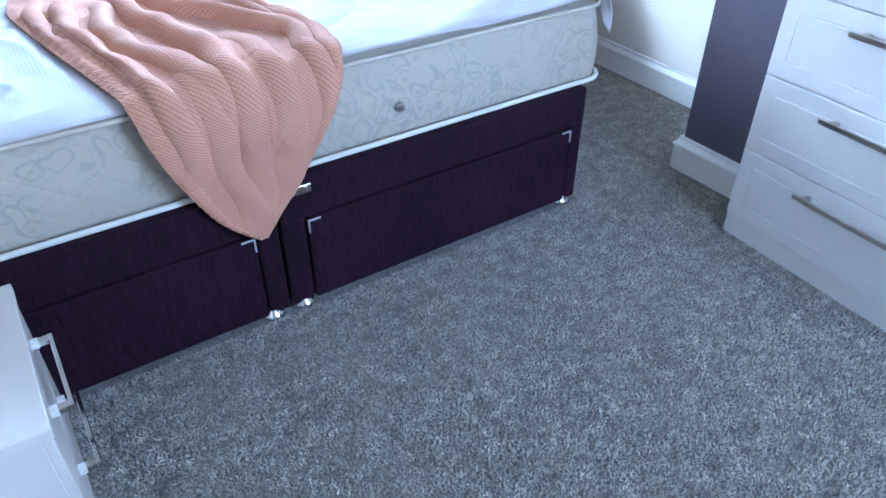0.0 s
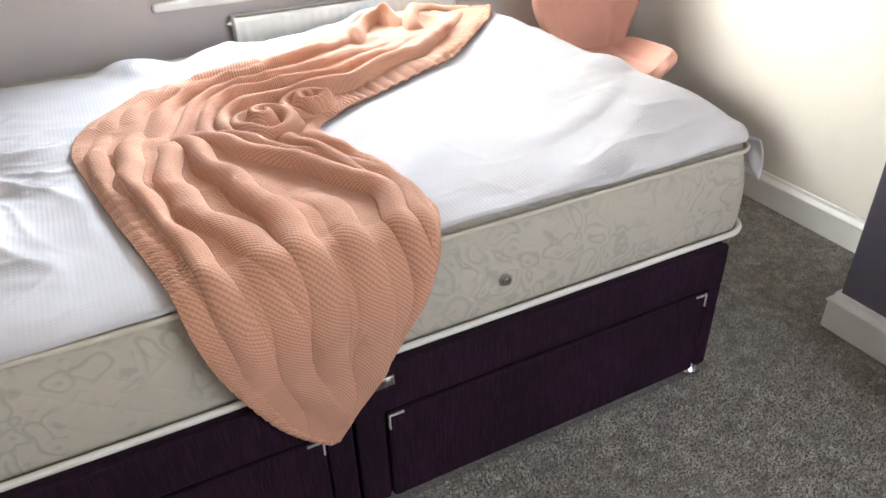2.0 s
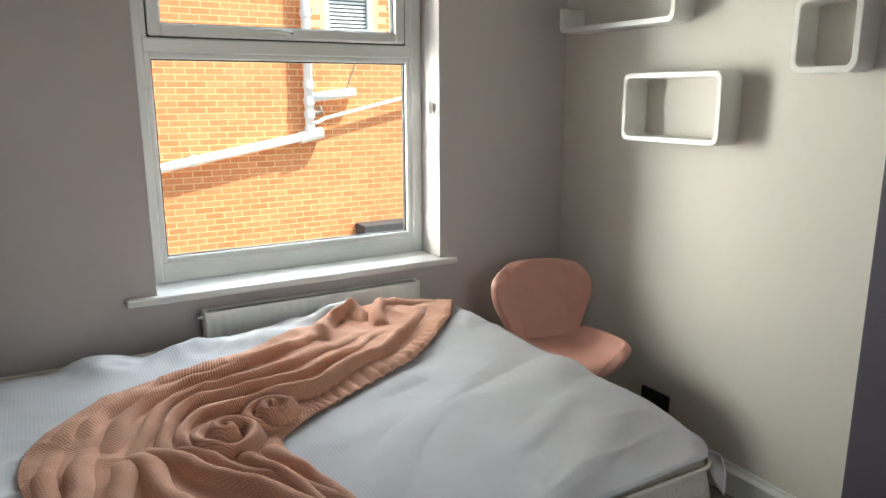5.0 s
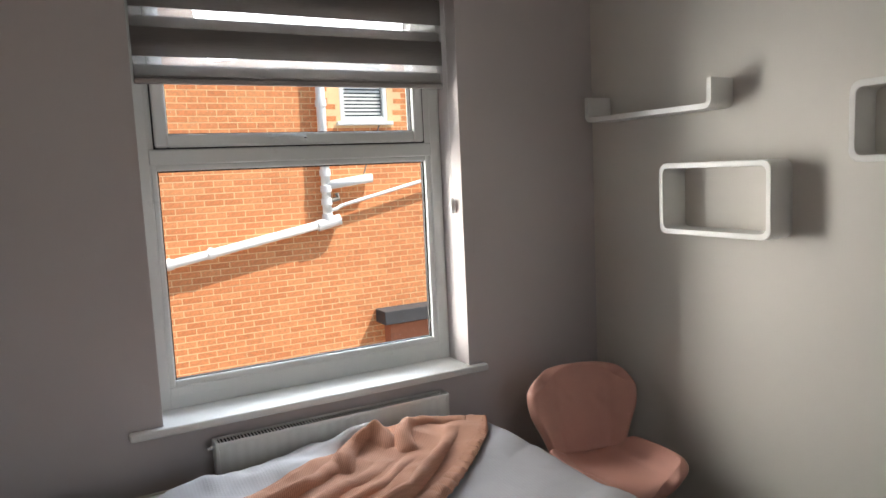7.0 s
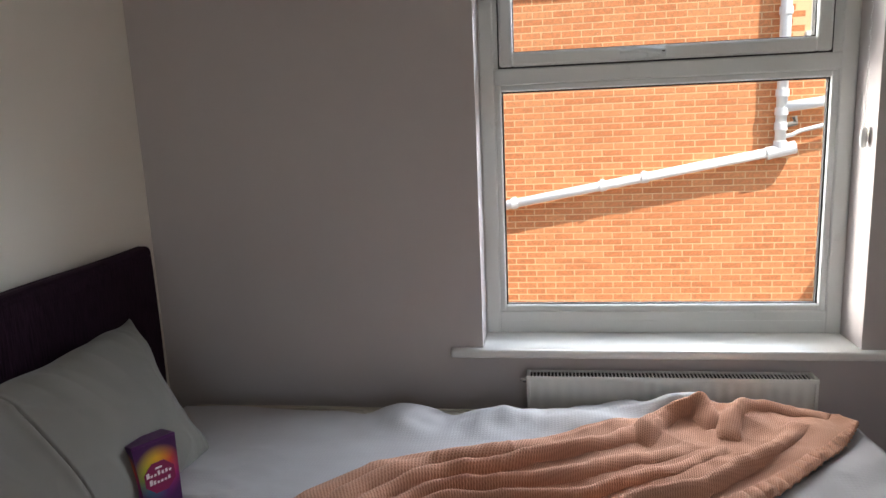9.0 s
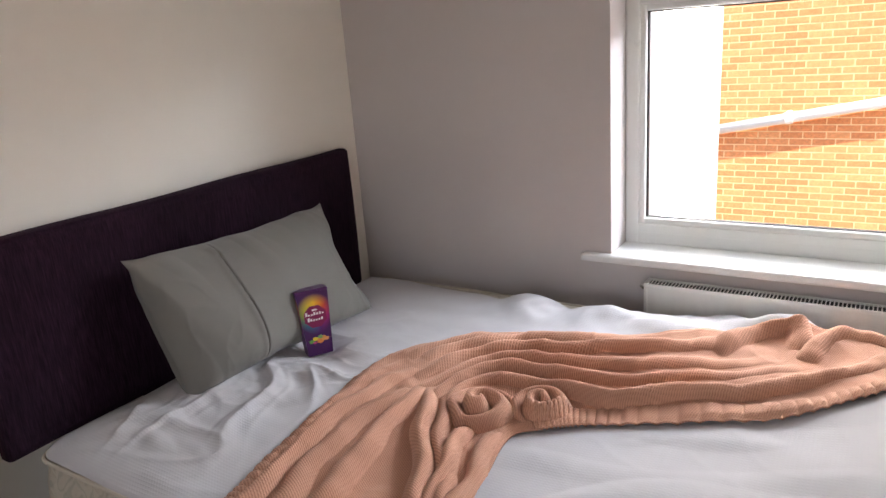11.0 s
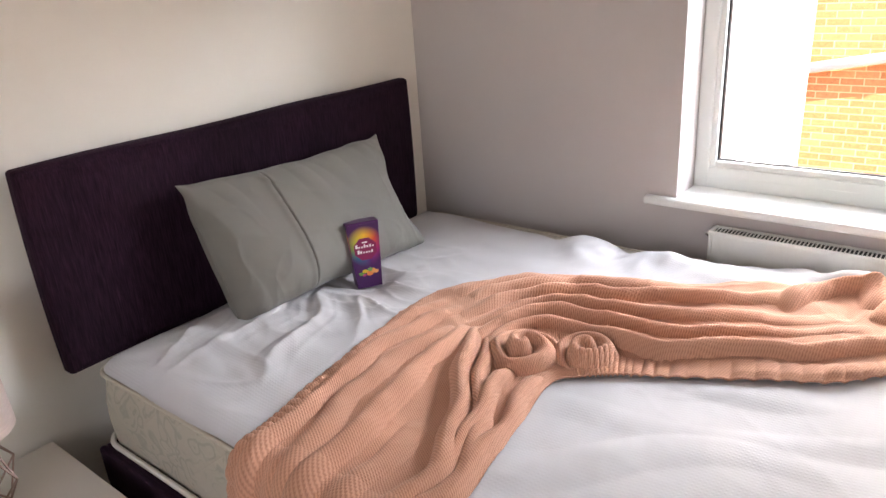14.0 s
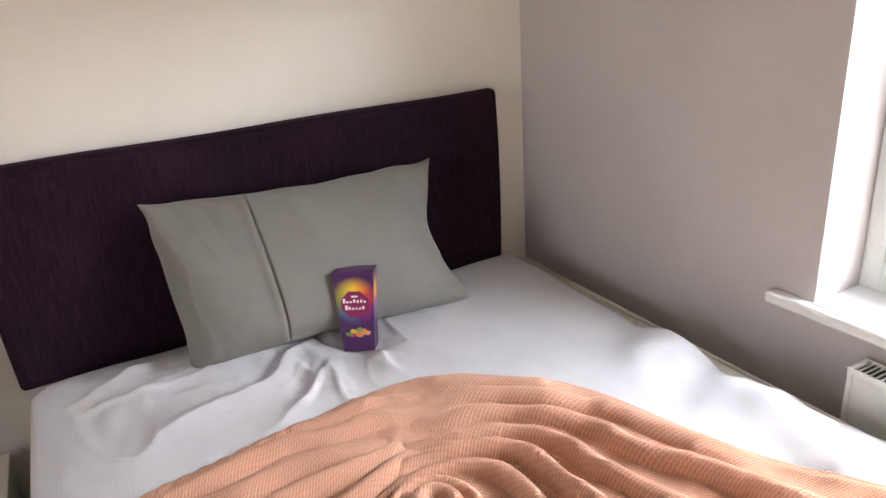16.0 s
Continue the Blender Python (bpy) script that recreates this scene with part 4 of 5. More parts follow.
def fold(tall, wide, *knots):
    """One rope-like fold of the throw: heights and half widths at its start, end and what the middle adds, and the line that it follows."""
    pts = np.array([tuple(curve_at([(*p, 0) for p in knots], k / 48))[:2] for k in range(49)])
    FOLDS.append((tall, wide, pts))


# down over the side from under the rosettes
fold((0.030, 0.010, 0.004), (0.018, 0.026, 0.0), (0.535, 1.91), (0.59, 1.72), (0.61, 1.50), (0.59, 1.33), (0.57, 1.26))
fold((0.036, 0.012, 0.004), (0.017, 0.022, 0.0), (0.475, 1.90), (0.51, 1.77), (0.56, 1.60), (0.58, 1.44), (0.56, 1.27))
# sweeping down from the gathers beside the rosettes, broad and uneven
fold((0.026, 0.010, 0.012), (0.018, 0.028, 0.004), (0.295, 2.04), (0.376, 1.85), (0.494, 1.674), (0.568, 1.52), (0.563, 1.40), (0.56, 1.30), (0.53, 1.20))
fold((0.018, 0.008, 0.014), (0.015, 0.018, 0.004), (0.36, 1.99), (0.44, 1.83), (0.535, 1.70), (0.605, 1.56), (0.618, 1.42), (0.60, 1.30))
fold((0.034, 0.006, 0.010), (0.022, 0.032, 0.006), (0.276, 2.025), (0.302, 1.792), (0.348, 1.588), (0.372, 1.404), (0.368, 1.24), (0.38, 1.08))
fold((0.030, 0.004, 0.006), (0.022, 0.034, 0.004), (0.247, 1.995), (0.216, 1.807), (0.233, 1.628), (0.294, 1.463), (0.35, 1.33), (0.385, 1.18))
fold((0.014, 0.010, 0.020), (0.026, 0.026, 0.004), (0.18, 2.10), (0.138, 1.856), (0.157, 1.644), (0.196, 1.461), (0.222, 1.34), (0.26, 1.20))
fold((0.010, 0.014, 0.012), (0.020, 0.020, 0.004), (0.105, 2.15), (0.085, 1.88), (0.115, 1.70), (0.135, 1.53), (0.17, 1.42))
fold((0.004, 0.006, 0.008), (0.03, 0.03, 0.0), (0.44, 1.62), (0.46, 1.48), (0.46, 1.34), (0.44, 1.20))
# round the rosettes and along to the foot
fold((0.020, 0.022, 0.014), (0.018, 0.026, -0.002), (0.40, 1.88), (0.385, 2.06), (0.49, 2.14), (0.66, 2.125), (0.86, 2.20), (1.14, 2.40), (1.33, 2.60))
fold((0.022, 0.016, 0.018), (0.020, 0.022, -0.004), (0.33, 1.97), (0.36, 2.12), (0.48, 2.20), (0.66, 2.215), (0.86, 2.315), (1.12, 2.50))
fold((0.020, 0.012, 0.014), (0.020, 0.030, -0.004), (0.27, 2.02), (0.33, 2.17), (0.45, 2.265), (0.62, 2.30), (0.84, 2.405), (1.06, 2.54))
fold((0.014, 0.022, 0.018), (0.026, 0.030, -0.008), (0.21, 2.06), (0.28, 2.22), (0.41, 2.335), (0.57, 2.39), (0.76, 2.485), (0.98, 2.62))
fold((0.010, 0.012, 0.010), (0.030, 0.034, -0.006), (0.17, 2.16), (0.24, 2.29), (0.36, 2.39), (0.52, 2.46), (0.68, 2.52))
fold((0.008, 0.010, 0.006), (0.026, 0.030, 0.0), (0.12, 2.16), (0.20, 2.30), (0.30, 2.40))
# creases of the hanging end
for k, x in enumerate((0.31, 0.46)):
    fold((0.004, 0.007, 0.003), (0.03, 0.034, 0.0), (x - 0.03, 1.52), (x - 0.01, 1.38), (x, 1.26), (x + 0.02 - 0.04 * k, 1.16), (x + 0.03 - 0.07 * k, 1.05))
# the heap at the foot
fold((0.030, 0.030, 0.01), (0.030, 0.030, 0.0), (0.90, 2.53), (1.00, 2.69), (1.08, 2.715), (1.12, 2.60))
fold((0.026, 0.022, 0.0), (0.026, 0.032, 0.0), (1.13, 2.54), (1.20, 2.70), (1.33, 2.71), (1.42, 2.68))


def fold_field(xs, ss):
    """Height of the tallest fold over arrays of places."""
    best = np.zeros(xs.shape)
    for tall, wide, pts in FOLDS:
        near = np.full(xs.shape, 9.0)
        along = np.zeros(xs.shape)
        for k in range(len(pts) - 1):
            ax, ay = pts[k]
            bx, by = pts[k + 1] - pts[k]
            t = np.clip(((xs - ax) * bx + (ss - ay) * by) / (bx * bx + by * by + 1e-12), 0, 1)
            d = np.hypot(xs - ax - t * bx, ss - ay - t * by)
            along = np.where(d < near, (k + t) / (len(pts) - 1), along)
            near = np.minimum(near, d)
        w = wide[0] + (wide[1] - wide[0]) * along + wide[2] * np.sin(np.pi * along)
        h = (tall[0] + (tall[1] - tall[0]) * along + tall[2] * np.sin(np.pi * along)) * np.clip(along / 0.14, 0, 1) ** 0.7 * np.clip((1 - along) / 0.22, 0, 1) ** 0.7
        h = h * (0.94 + 0.12 * np.sin(along * 6 + pts[0][0] * 40))
        best = np.maximum(best, h * (0.82 * np.clip(1 - (near / w) ** 2, 0, 1) ** 0.75 + 0.18 * np.exp(-(near / w / 1.3) ** 2)))
    return best


def throw_relief(u, v, x, s, ridge):
    hem = smoothstep(0.865, 0.885, v) * smoothstep(0.55, 0.6, u) + smoothstep(0.12, 0.08, v) * smoothstep(0.42, 0.36, u)
    h = 0.006 + 1.12 * ridge * (1 - 0.75 * hem)
    h += 0.008 * noise.noise(Vector((x * 7, s * 7, 3))) * smoothstep(0.05, 0.3, u) + 0.0035 * noise.noise(Vector((x * 18, s * 18, 3)))
    h += 0.004 * (1 - abs(noise.noise(Vector((x * 8 + 2 * s, s * 5, 12))))) ** 5
    h = max(h, 0.002)
    for cx, cy, r, top, way in ROSES:
        dx, dy = x - cx, s - cy
        d = math.hypot(dx, dy) / r
        if d < 1.5:
            k = smoothstep(1.15, 0.8, d)
            turn = math.pi * d * 1.7 + 1.0 * noise.noise(Vector((dx * 16, dy * 16, cx)))
            swirl = (0.5 + 0.5 * math.cos(way * math.atan2(dy, dx) + 1.7 * turn)) ** 0.7
            h = max(h * (1 - 0.8 * k), top * max(0.0, 1 - (d / 1.18) ** 2) ** 0.5 * (0.18 + 0.82 * swirl) + 0.004)
    h *= 1 - 0.75 * smoothstep(0.955, 1.0, v) - 0.75 * smoothstep(0.045, 0.0, v)
    if hem:
        h += hem * (0.007 if u > 0.5 else 0.004) * abs(math.cos(math.pi * u * 92)) ** 0.8
    return h


def throw_point(u, v, ridge):
    x, s = throw_flat(u, v)
    h = throw_relief(u, v, x, s, ridge)
    d = EDGE_Y + EDGE_R - s
    if d <= 0:
        y = max(min(s, SY1), SY0 + 0.08)
        n_, p = Vector((0, 0, 1)), Vector((x, s, sheet_height(min(max(x, SX0), SX1), y) - edge_drop(min(max(x, SX0 + 0.08), SX1 - 0.05), max(y, SY0 + 0.08)) + 0.002))
    else:
        zt = sheet_height(x, SY0 + 0.08) + 0.002
        if d < EDGE_R * math.pi / 2:
            a = d / EDGE_R
            n_, p = Vector((0, -math.sin(a), math.cos(a))), Vector((x, EDGE_Y + EDGE_R - EDGE_R * math.sin(a), zt - EDGE_R * (1 - math.cos(a))))
        else:
            n_, p = Vector((0, -1, 0)), Vector((x, EDGE_Y, zt - EDGE_R - (d - EDGE_R * math.pi / 2)))
        h += 0.046 * smoothstep(0.01, 0.15, d) + 0.010 * math.sin(math.pi * min(d / (EDGE_R * math.pi / 2), 1.0))
    q = p + n_ * h
    return q


RUN = [0.0]
for k in range(1, 201):
    a, b = Vector((*throw_flat((k - 1) / 200, 0.5), 0)), Vector((*throw_flat(k / 200, 0.5), 0))
    RUN.append(RUN[-1] + (b - a).length)


def throw_uv(u, v):
    t = u * 200
    k = min(int(t), 199)
    return (v * 0.5, RUN[k] + (RUN[k + 1] - RUN[k]) * (t - k))


throw = thing("knitted_throw", (0.4, 1.9, 0.62), "peach chunky-knit throw with ribbed hems draped across the bed", "throw blanket")


def throw_zone(u, v):
    if v > 0.88 and u > 0.57:
        return 1
    if v < 0.1 and u < 0.4:
        return 2
    return 0


NU, NV = 720, 190
flats = np.array([[throw_flat(i / NU, j / NV) for j in range(NV + 1)] for i in range(NU + 1)])
fx, fs = flats[..., 0], flats[..., 1]
ridge_at = fold_field(fx + 0.006 * np.sin(fs * 31 + 2), fs + 0.006 * np.sin(fx * 27))
places = [[throw_point(i / NU, j / NV, float(ridge_at[i, j])) for j in range(NV + 1)] for i in range(NU + 1)]
for zone, nm in enumerate(("knit_body", "ribbed_hem", "ribbed_hem")):
    bm = bmesh.new()
    lay = bm.loops.layers.uv.new("UVMap")
    made = {}

    def corner_of(i, j):
        if (i, j) not in made:
            made[i, j] = bm.verts.new(places[i][j])
        return made[i, j]

    for i in range(NU):
        for j in range(NV):
            if throw_zone((i + 0.5) / NU, (j + 0.5) / NV) == zone:
                ij = ((i, j), (i + 1, j), (i + 1, j + 1), (i, j + 1))
                f = bm.faces.new([corner_of(*q) for q in ij])
                for lp, (a, c) in zip(f.loops, ij):
                    lp[lay].uv = throw_uv(a / NU, c / NV)
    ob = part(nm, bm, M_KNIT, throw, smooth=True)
    ob.modifiers.new("thick", "SOLIDIFY").thickness = 0.005

# ---- pillow ----
def pillow():
    th = thing("pillow", (-0.38, 2.09, 0.625), "plain grey cotton pillow propped against the headboard", "pillow")
    W, H, T = 0.80, 0.435, 0.122
    place = Matrix.Translation((-0.395, 2.09, 0.802)) @ Matrix.Rotation(radians(-20), 4, "Y") @ Matrix.Rotation(radians(-2.0), 4, "X")
    # local: x out of the front, y along the width, z up

    def side(sign):
        def fn(u, v):
            a, b = 2 * u - 1, 2 * v - 1
            pin = 1 - 0.07 * (1 - abs(b) ** 2.0) * abs(a) ** 3
            pin2 = 1 - 0.09 * (1 - a * a) * abs(b) ** 3
            fat = ((1 - abs(a) ** 3.6) * (1 - abs(b) ** 2.8)) ** 0.48
            y, z = a * W / 2 * pin, b * H / 2 * pin2
            y += 0.008 * abs(a) ** 4 * noise.noise(Vector((b * 3, a, 1)))
            z += 0.009 * abs(b) ** 4 * noise.noise(Vector((a * 4, b, 2)))
            wr = 0.007 * abs(a) ** 3 * (1 - abs(noise.noise(Vector((y * 9 + z * 7, z * 9 - y * 3, 9))))) ** 6 + 0.014 * noise.noise(Vector((y * 5, z * 5, sign))) + 0.02 * max(0, noise.noise(Vector((y * 14 + 5 * z, z * 4, sign + 2)))) * (abs(b) ** 1.2)
            seam = y + 0.142 + 0.018 * b
            groove = -0.010 * math.exp(-(seam / 0.003) ** 2) + 0.005 * math.exp(-((seam + 0.012) / 0.012) ** 2)
            x = sign * (T * fat * (1 + 0.12 * math.sin(3 * y + 1) - 0.22 * b) + (wr + (groove if sign > 0 else 0)) * min(1, fat * 1.5))
            sag = 0.0
            if a > 0:       # the far end is slack: drawn in above, splayed out where it meets the bed
                sag = a ** 3 * (-0.04 * math.exp(-((b - 0.15) / 0.55) ** 2) + 0.018 * smoothstep(-0.35, -1.0, b))
                x += 0.035 * a ** 4 * smoothstep(-0.2, -0.9, b)
            else:
                sag = 0.034 * abs(a) ** 3 * smoothstep(0.2, -1.0, b)
            x += 0.006 * (1 - abs(noise.noise(Vector((y * 6 - 1 + 2 * z, z * 4.5, sign + 5))))) ** 7 * min(1, fat * 1.5) * (0.2 + abs(b))
            return place @ Vector((x, y + sag, z))
        return fn

    front = grid_mesh(side(1), 320, 90)
    back = grid_mesh(side(-1), 50, 30)
    bmesh.ops.reverse_faces(back, faces=back.faces)
    part("cover", joined(front, back), M_PILLOW, th, smooth=True)
    return th


pillow()

# ---- purple sweet carton ----
def flat_shape(pts, depth, m):
    """A plate from an outline in the plane, depth thick towards -y of m."""
    bm = bmesh.new()
    a = [bm.verts.new(m @ Vector((x, 0, z))) for x, z in pts]
    b = [bm.verts.new(m @ Vector((x, -depth, z))) for x, z in pts]
    n = len(pts)
    for k in range(n):
        bm.faces.new((a[k], a[(k + 1) % n], b[(k + 1) % n], b[k]))
    bm.faces.new(a)
    bm.faces.new(b[::-1])
    bmesh.ops.recalc_face_normals(bm, faces=bm.faces)
    return bm


def carton_material():
    m, nt, b = shader("purple_card_rainbow")
    tc = nt.nodes.new("ShaderNodeTexCoord")
    sep = nt.nodes.new("ShaderNodeSeparateXYZ")
    nt.links.new(tc.outputs["UV"], sep.inputs[0])
    cx = node(nt, "ShaderNodeCombineXYZ")
    nt.links.new(sep.outputs[0], cx.inputs[0])
    nt.links.new(sep.outputs[1], cx.inputs[1])
    off = node(nt, "ShaderNodeVectorMath")
    off.operation = "SUBTRACT"
    off.inputs[1].default_value = (0.5, 1.22, 0)
    nt.links.new(cx.outputs[0], off.inputs[0])
    gr = nt.nodes.new("ShaderNodeTexGradient")
    gr.gradient_type = "RADIAL"
    nt.links.new(off.outputs[0], gr.inputs[0])
    ln = node(nt, "ShaderNodeVectorMath")
    ln.operation = "LENGTH"
    nt.links.new(off.outputs[0], ln.inputs[0])
    hue = ramp(nt, gr.outputs[0], [(0.0, (0.3, 0.42, 0.05)), (0.12, (0.02, 0.22, 0.3)), (0.28, (0.1, 0.02, 0.16)), (0.46, (0.42, 0.015, 0.16)), (0.6, (0.62, 0.07, 0.03)), (0.76, (0.8, 0.48, 0.03)), (1.0, (0.3, 0.42, 0.05))])
    far = node(nt, "ShaderNodeMapRange")
    far.inputs[1].default_value, far.inputs[2].default_value = 0.36, 0.62
    nt.links.new(ln.outputs["Value"], far.inputs[0])
    mx = nt.nodes.new("ShaderNodeMix")
    mx.data_type = "RGBA"
    nt.links.new(far.outputs[0], mx.inputs[0])
    nt.links.new(hue, mx.inputs[6])
    mx.inputs[7].default_value = (0.055, 0.012, 0.085, 1)
    nt.links.new(mx.outputs[2], b.inputs["Base Color"])
    b.inputs["Roughness"].default_value = 0.32
    return m


def carton():
    th = thing("sweet_carton", (-0.18, 2.11, 0.636), "purple card sweet carton with a rainbow burst, standing on the bed", "carton")
    fx = Matrix.Translation((-0.202, 2.124, 0.611)) @ Matrix.Rotation(radians(58), 4, "Z") @ Matrix.Rotation(radians(-8), 4, "X")
    # local: x along the front, y to the back, z up
    wt, wb, dt, db, h = 0.051, 0.039, 0.030, 0.026, 0.203
    bm = bmesh.new()
    lay = bm.loops.layers.uv.new("UVMap")
    bot = [bm.verts.new(fx @ Vector(p)) for p in ((-wb, -db, 0), (wb, -db, 0), (wb, db, 0), (-wb, db, 0))]
    top = [bm.verts.new(fx @ Vector(p)) for p in ((-wt, -dt, h), (wt, -dt, h), (wt, dt, h), (-wt, dt, h))]
    for k in range(4):
        f = bm.faces.new((bot[k], bot[(k + 1) % 4], top[(k + 1) % 4], top[k]))
        for lp, uv in zip(f.loops, ((0, 0), (1, 0), (1, 1.9), (0, 1.9))):
            lp[lay].uv = uv
    bm.faces.new(bot[::-1])
    bm.faces.new(top)
    body = part("carton_body", bm, carton_material(), th)
    lid = box(-wt - 0.0008, wt + 0.0008, -dt - 0.0008, dt + 0.0008, h - 0.001, h + 0.006, 0.0015, 2, fx)
    part("lid", lid, plainish("purple_card", (0.075, 0.016, 0.1), 0.35, 0.05), th, "purple card lid")
    face = fx @ Matrix.Translation((0, -(dt * 0.6 + db * 0.4) - 0.0012, 0.124)) @ Matrix.Rotation(math.atan2(dt - db, h), 4, "X")
    octo = [(0.038 * math.cos(radians(22.5 + 45 * k)), 0.037 * math.sin(radians(22.5 + 45 * k))) for k in range(8)]
    part("emblem", flat_shape(octo, 0.0008, face), plainish("magenta_print", (0.22, 0.012, 0.075), 0.35, 0.05), body, "dark magenta eight-sided emblem")
    white = plainish("white_print", (0.8, 0.78, 0.78), 0.4, 0.02)
    for z, tops in ((0.004, (1.0, 0.45, 0.45, 0.85, 0.6, 0.7, 0.45)), (-0.0135, (1.0, 0.7, 0.45, 0.45, 0.45, 0.7))):
        w = 0.0048 * len(tops) - 0.003
        for k, tall in enumerate(tops):
            x0 = -w + 2 * w * k / len(tops)
            x1 = x0 + 2 * w / len(tops) * (0.62 if k else 0.8)
            up = 0.013 * tall
            part("print_bar", flat_shape([(x0, z), (x1, z + 0.0012), (x1, z + up), (x0, z + up * 0.9)], 0.0014, face), white, body, "white printed bar")
    part("print_bar", flat_shape([(-0.008, 0.019), (0.008, 0.019), (0.008, 0.0235), (-0.008, 0.0235)], 0.0014, face), white, body, "white printed bar")
    low = fx @ Matrix.Translation((0, -(dt * 0.3 + db * 0.7) - 0.0008, 0.048)) @ Matrix.Rotation(math.atan2(dt - db, h), 4, "X")
    for k, (x, z, r, c) in enumerate(((-0.022, -0.002, 0.009, (0.1, 0.3, 0.05)), (-0.010, 0.005, 0.009, (0.6, 0.45, 0.03)), (0.004, -0.003, 0.011, (0.65, 0.2, 0.05)), (0.016, 0.004, 0.010, (0.65, 0.28, 0.08)), (0.006, 0.009, 0.008, (0.15, 0.32, 0.1)), (0.025, 0.0, 0.008, (0.7, 0.3, 0.12)), (-0.014, -0.007, 0.006, (0.45, 0.05, 0.2)))):
        blob = [(x + r * (1 + 0.15 * math.sin(3 * a + k)) * math.cos(a), z + 0.7 * r * (1 + 0.15 * math.cos(2 * a + k)) * math.sin(a)) for a in [2 * math.pi * i / 12 for i in range(12)]]
        part("printed_sweet", flat_shape(blob, 0.0006 + 0.00012 * k, low), plainish("sweet_print", c, 0.35, 0.1), body)
    return th


carton()

# ---- bedside cabinet ----
NX0, NX1, NY0, NY1, NZ = -0.618, -0.145, 0.852, 1.262, 0.386
ns = thing("bedside_cabinet", (-0.38, 1.06, 0.0), "white two-drawer bedside cabinet with metal bar handles", "bedside cabinet")
part("body", joined(box(NX0, NX1 - 0.02, NY0 + 0.006, NY1 - 0.006, 0.0, NZ - 0.018, 0.002), box(NX1 - 0.03, NX1 - 0.022, NY0 + 0.006, NY1 - 0.006, 0.0, 0.045)), M_NS, ns)
part("top", box(NX0, NX1, NY0, NY1, NZ - 0.02, NZ, 0.0025, 2), M_NS, ns)
for z0, z1, hz in ((0.205, 0.362, 0.31), (0.046, 0.201, 0.155)):
    d = part("drawer_front", box(NX1 - 0.022, NX1 - 0.004, NY0 + 0.008, NY1 - 0.008, z0, z1, 0.003, 2), M_NS, ns)
    hd = part("handle", joined(box(NX1 + 0.026, NX1 + 0.0345, 0.962, 1.168, hz - 0.0065, hz + 0.0065, 0.0012, 1),
                               box(NX1 + 0.008, NX1 + 0.028, 0.9625, 0.9775, hz - 0.006, hz + 0.006, 0.001, 1),
                               box(NX1 + 0.008, NX1 + 0.028, 1.1525, 1.1675, hz - 0.006, hz + 0.006, 0.001, 1)), M_CHROME, d, "polished chrome D-shaped bar handle")
    for y in (0.97, 1.16):
        part("handle_mount", box(NX1 - 0.006, NX1 + 0.0085, y - 0.0085, y + 0.0085, hz - 0.007, hz + 0.007, 0.001), M_WEDGE, hd, "pale plastic mount")

# ---- table lamp ----
LX, LY = -0.475, 1.045
lamp = thing("table_lamp", (LX, LY, NZ), "table lamp with pale pink drum shade and faceted copper wire base", "lamp")


def ring_pts(r, z, n, turn):
    return [Vector((LX + r * math.cos(2 * math.pi * (k + turn) / n), LY + r * math.sin(2 * math.pi * (k + turn) / n), z)) for k in range(n)]


r0, r1, r2 = ring_pts(0.05, NZ + 0.003, 5, 0.0), ring_pts(0.098, NZ + 0.085, 5, 0.5), ring_pts(0.032, NZ + 0.205, 5, 0.0)
for a, b in [(r0[k], r0[(k + 1) % 5]) for k in range(5)] + [(r0[k], r1[k]) for k in range(5)] + [(r0[(k + 1) % 5], r1[k]) for k in range(5)] + [(r1[k], r1[(k + 1) % 5]) for k in range(0)] + \
        [(r1[k], r2[k]) for k in range(5)] + [(r1[k], r2[(k + 1) % 5]) for k in range(5)] + [(r2[k], r2[(k + 1) % 5]) for k in range(5)]:
    part("wire", tube([a, b], 0.0026, 6), M_COPPER, lamp)
part("lamp_holder", lathe([(0.012, 0.0), (0.018, 0.004), (0.018, 0.05), (0.014, 0.06), (0.014, 0.08)], (LX, LY, NZ + 0.2), 16), M_COPPER, lamp)
SHZ0, SHZ1, SR0, SR1 = 0.596, 0.868, 0.112, 0.104
wall_p = [(SR0, SHZ0), (SR1, SHZ1), (SR1 - 0.002, SHZ1), (SR0 - 0.002, SHZ0)]
sh = bmesh.new()
rings = [[sh.verts.new((LX + r * math.cos(2 * math.pi * k / 64), LY + r * math.sin(2 * math.pi * k / 64), z)) for k in range(64)] for r, z in wall_p]
for a, b in zip(rings, rings[1:] + rings[:1]):
    for k in range(64):
        sh.faces.new((a[k], a[(k + 1) % 64], b[(k + 1) % 64], b[k]))
bmesh.ops.recalc_face_normals(sh, faces=sh.faces)
part("shade", sh, M_SHADE, lamp, "pale pink fabric drum shade")
for k in range(3):
    a = 2 * math.pi * k / 3
    part("shade_spoke", tube([(LX, LY, NZ + 0.27), (LX + 0.106 * math.cos(a), LY + 0.106 * math.sin(a), NZ + 0.23)], 0.0015, 6), M_COPPER, lamp)

# ---- green water bottle ----
bottle = thing("water_bottle", (-0.308, 0.920, NZ), "green glass mineral water bottle with a pale blue label", "bottle")
BC = (-0.308, 0.920, NZ)
prof = [(0.03, 0.0), (0.038, 0.004), (0.041, 0.012), (0.0415, 0.04), (0.0415, 0.135), (0.0405, 0.155), (0.036, 0.178), (0.028, 0.205), (0.02, 0.232), (0.0155, 0.256), (0.0145, 0.276), (0.0165, 0.279), (0.0165, 0.286), (0.0145, 0.288)]
BOTTLE = 1.14
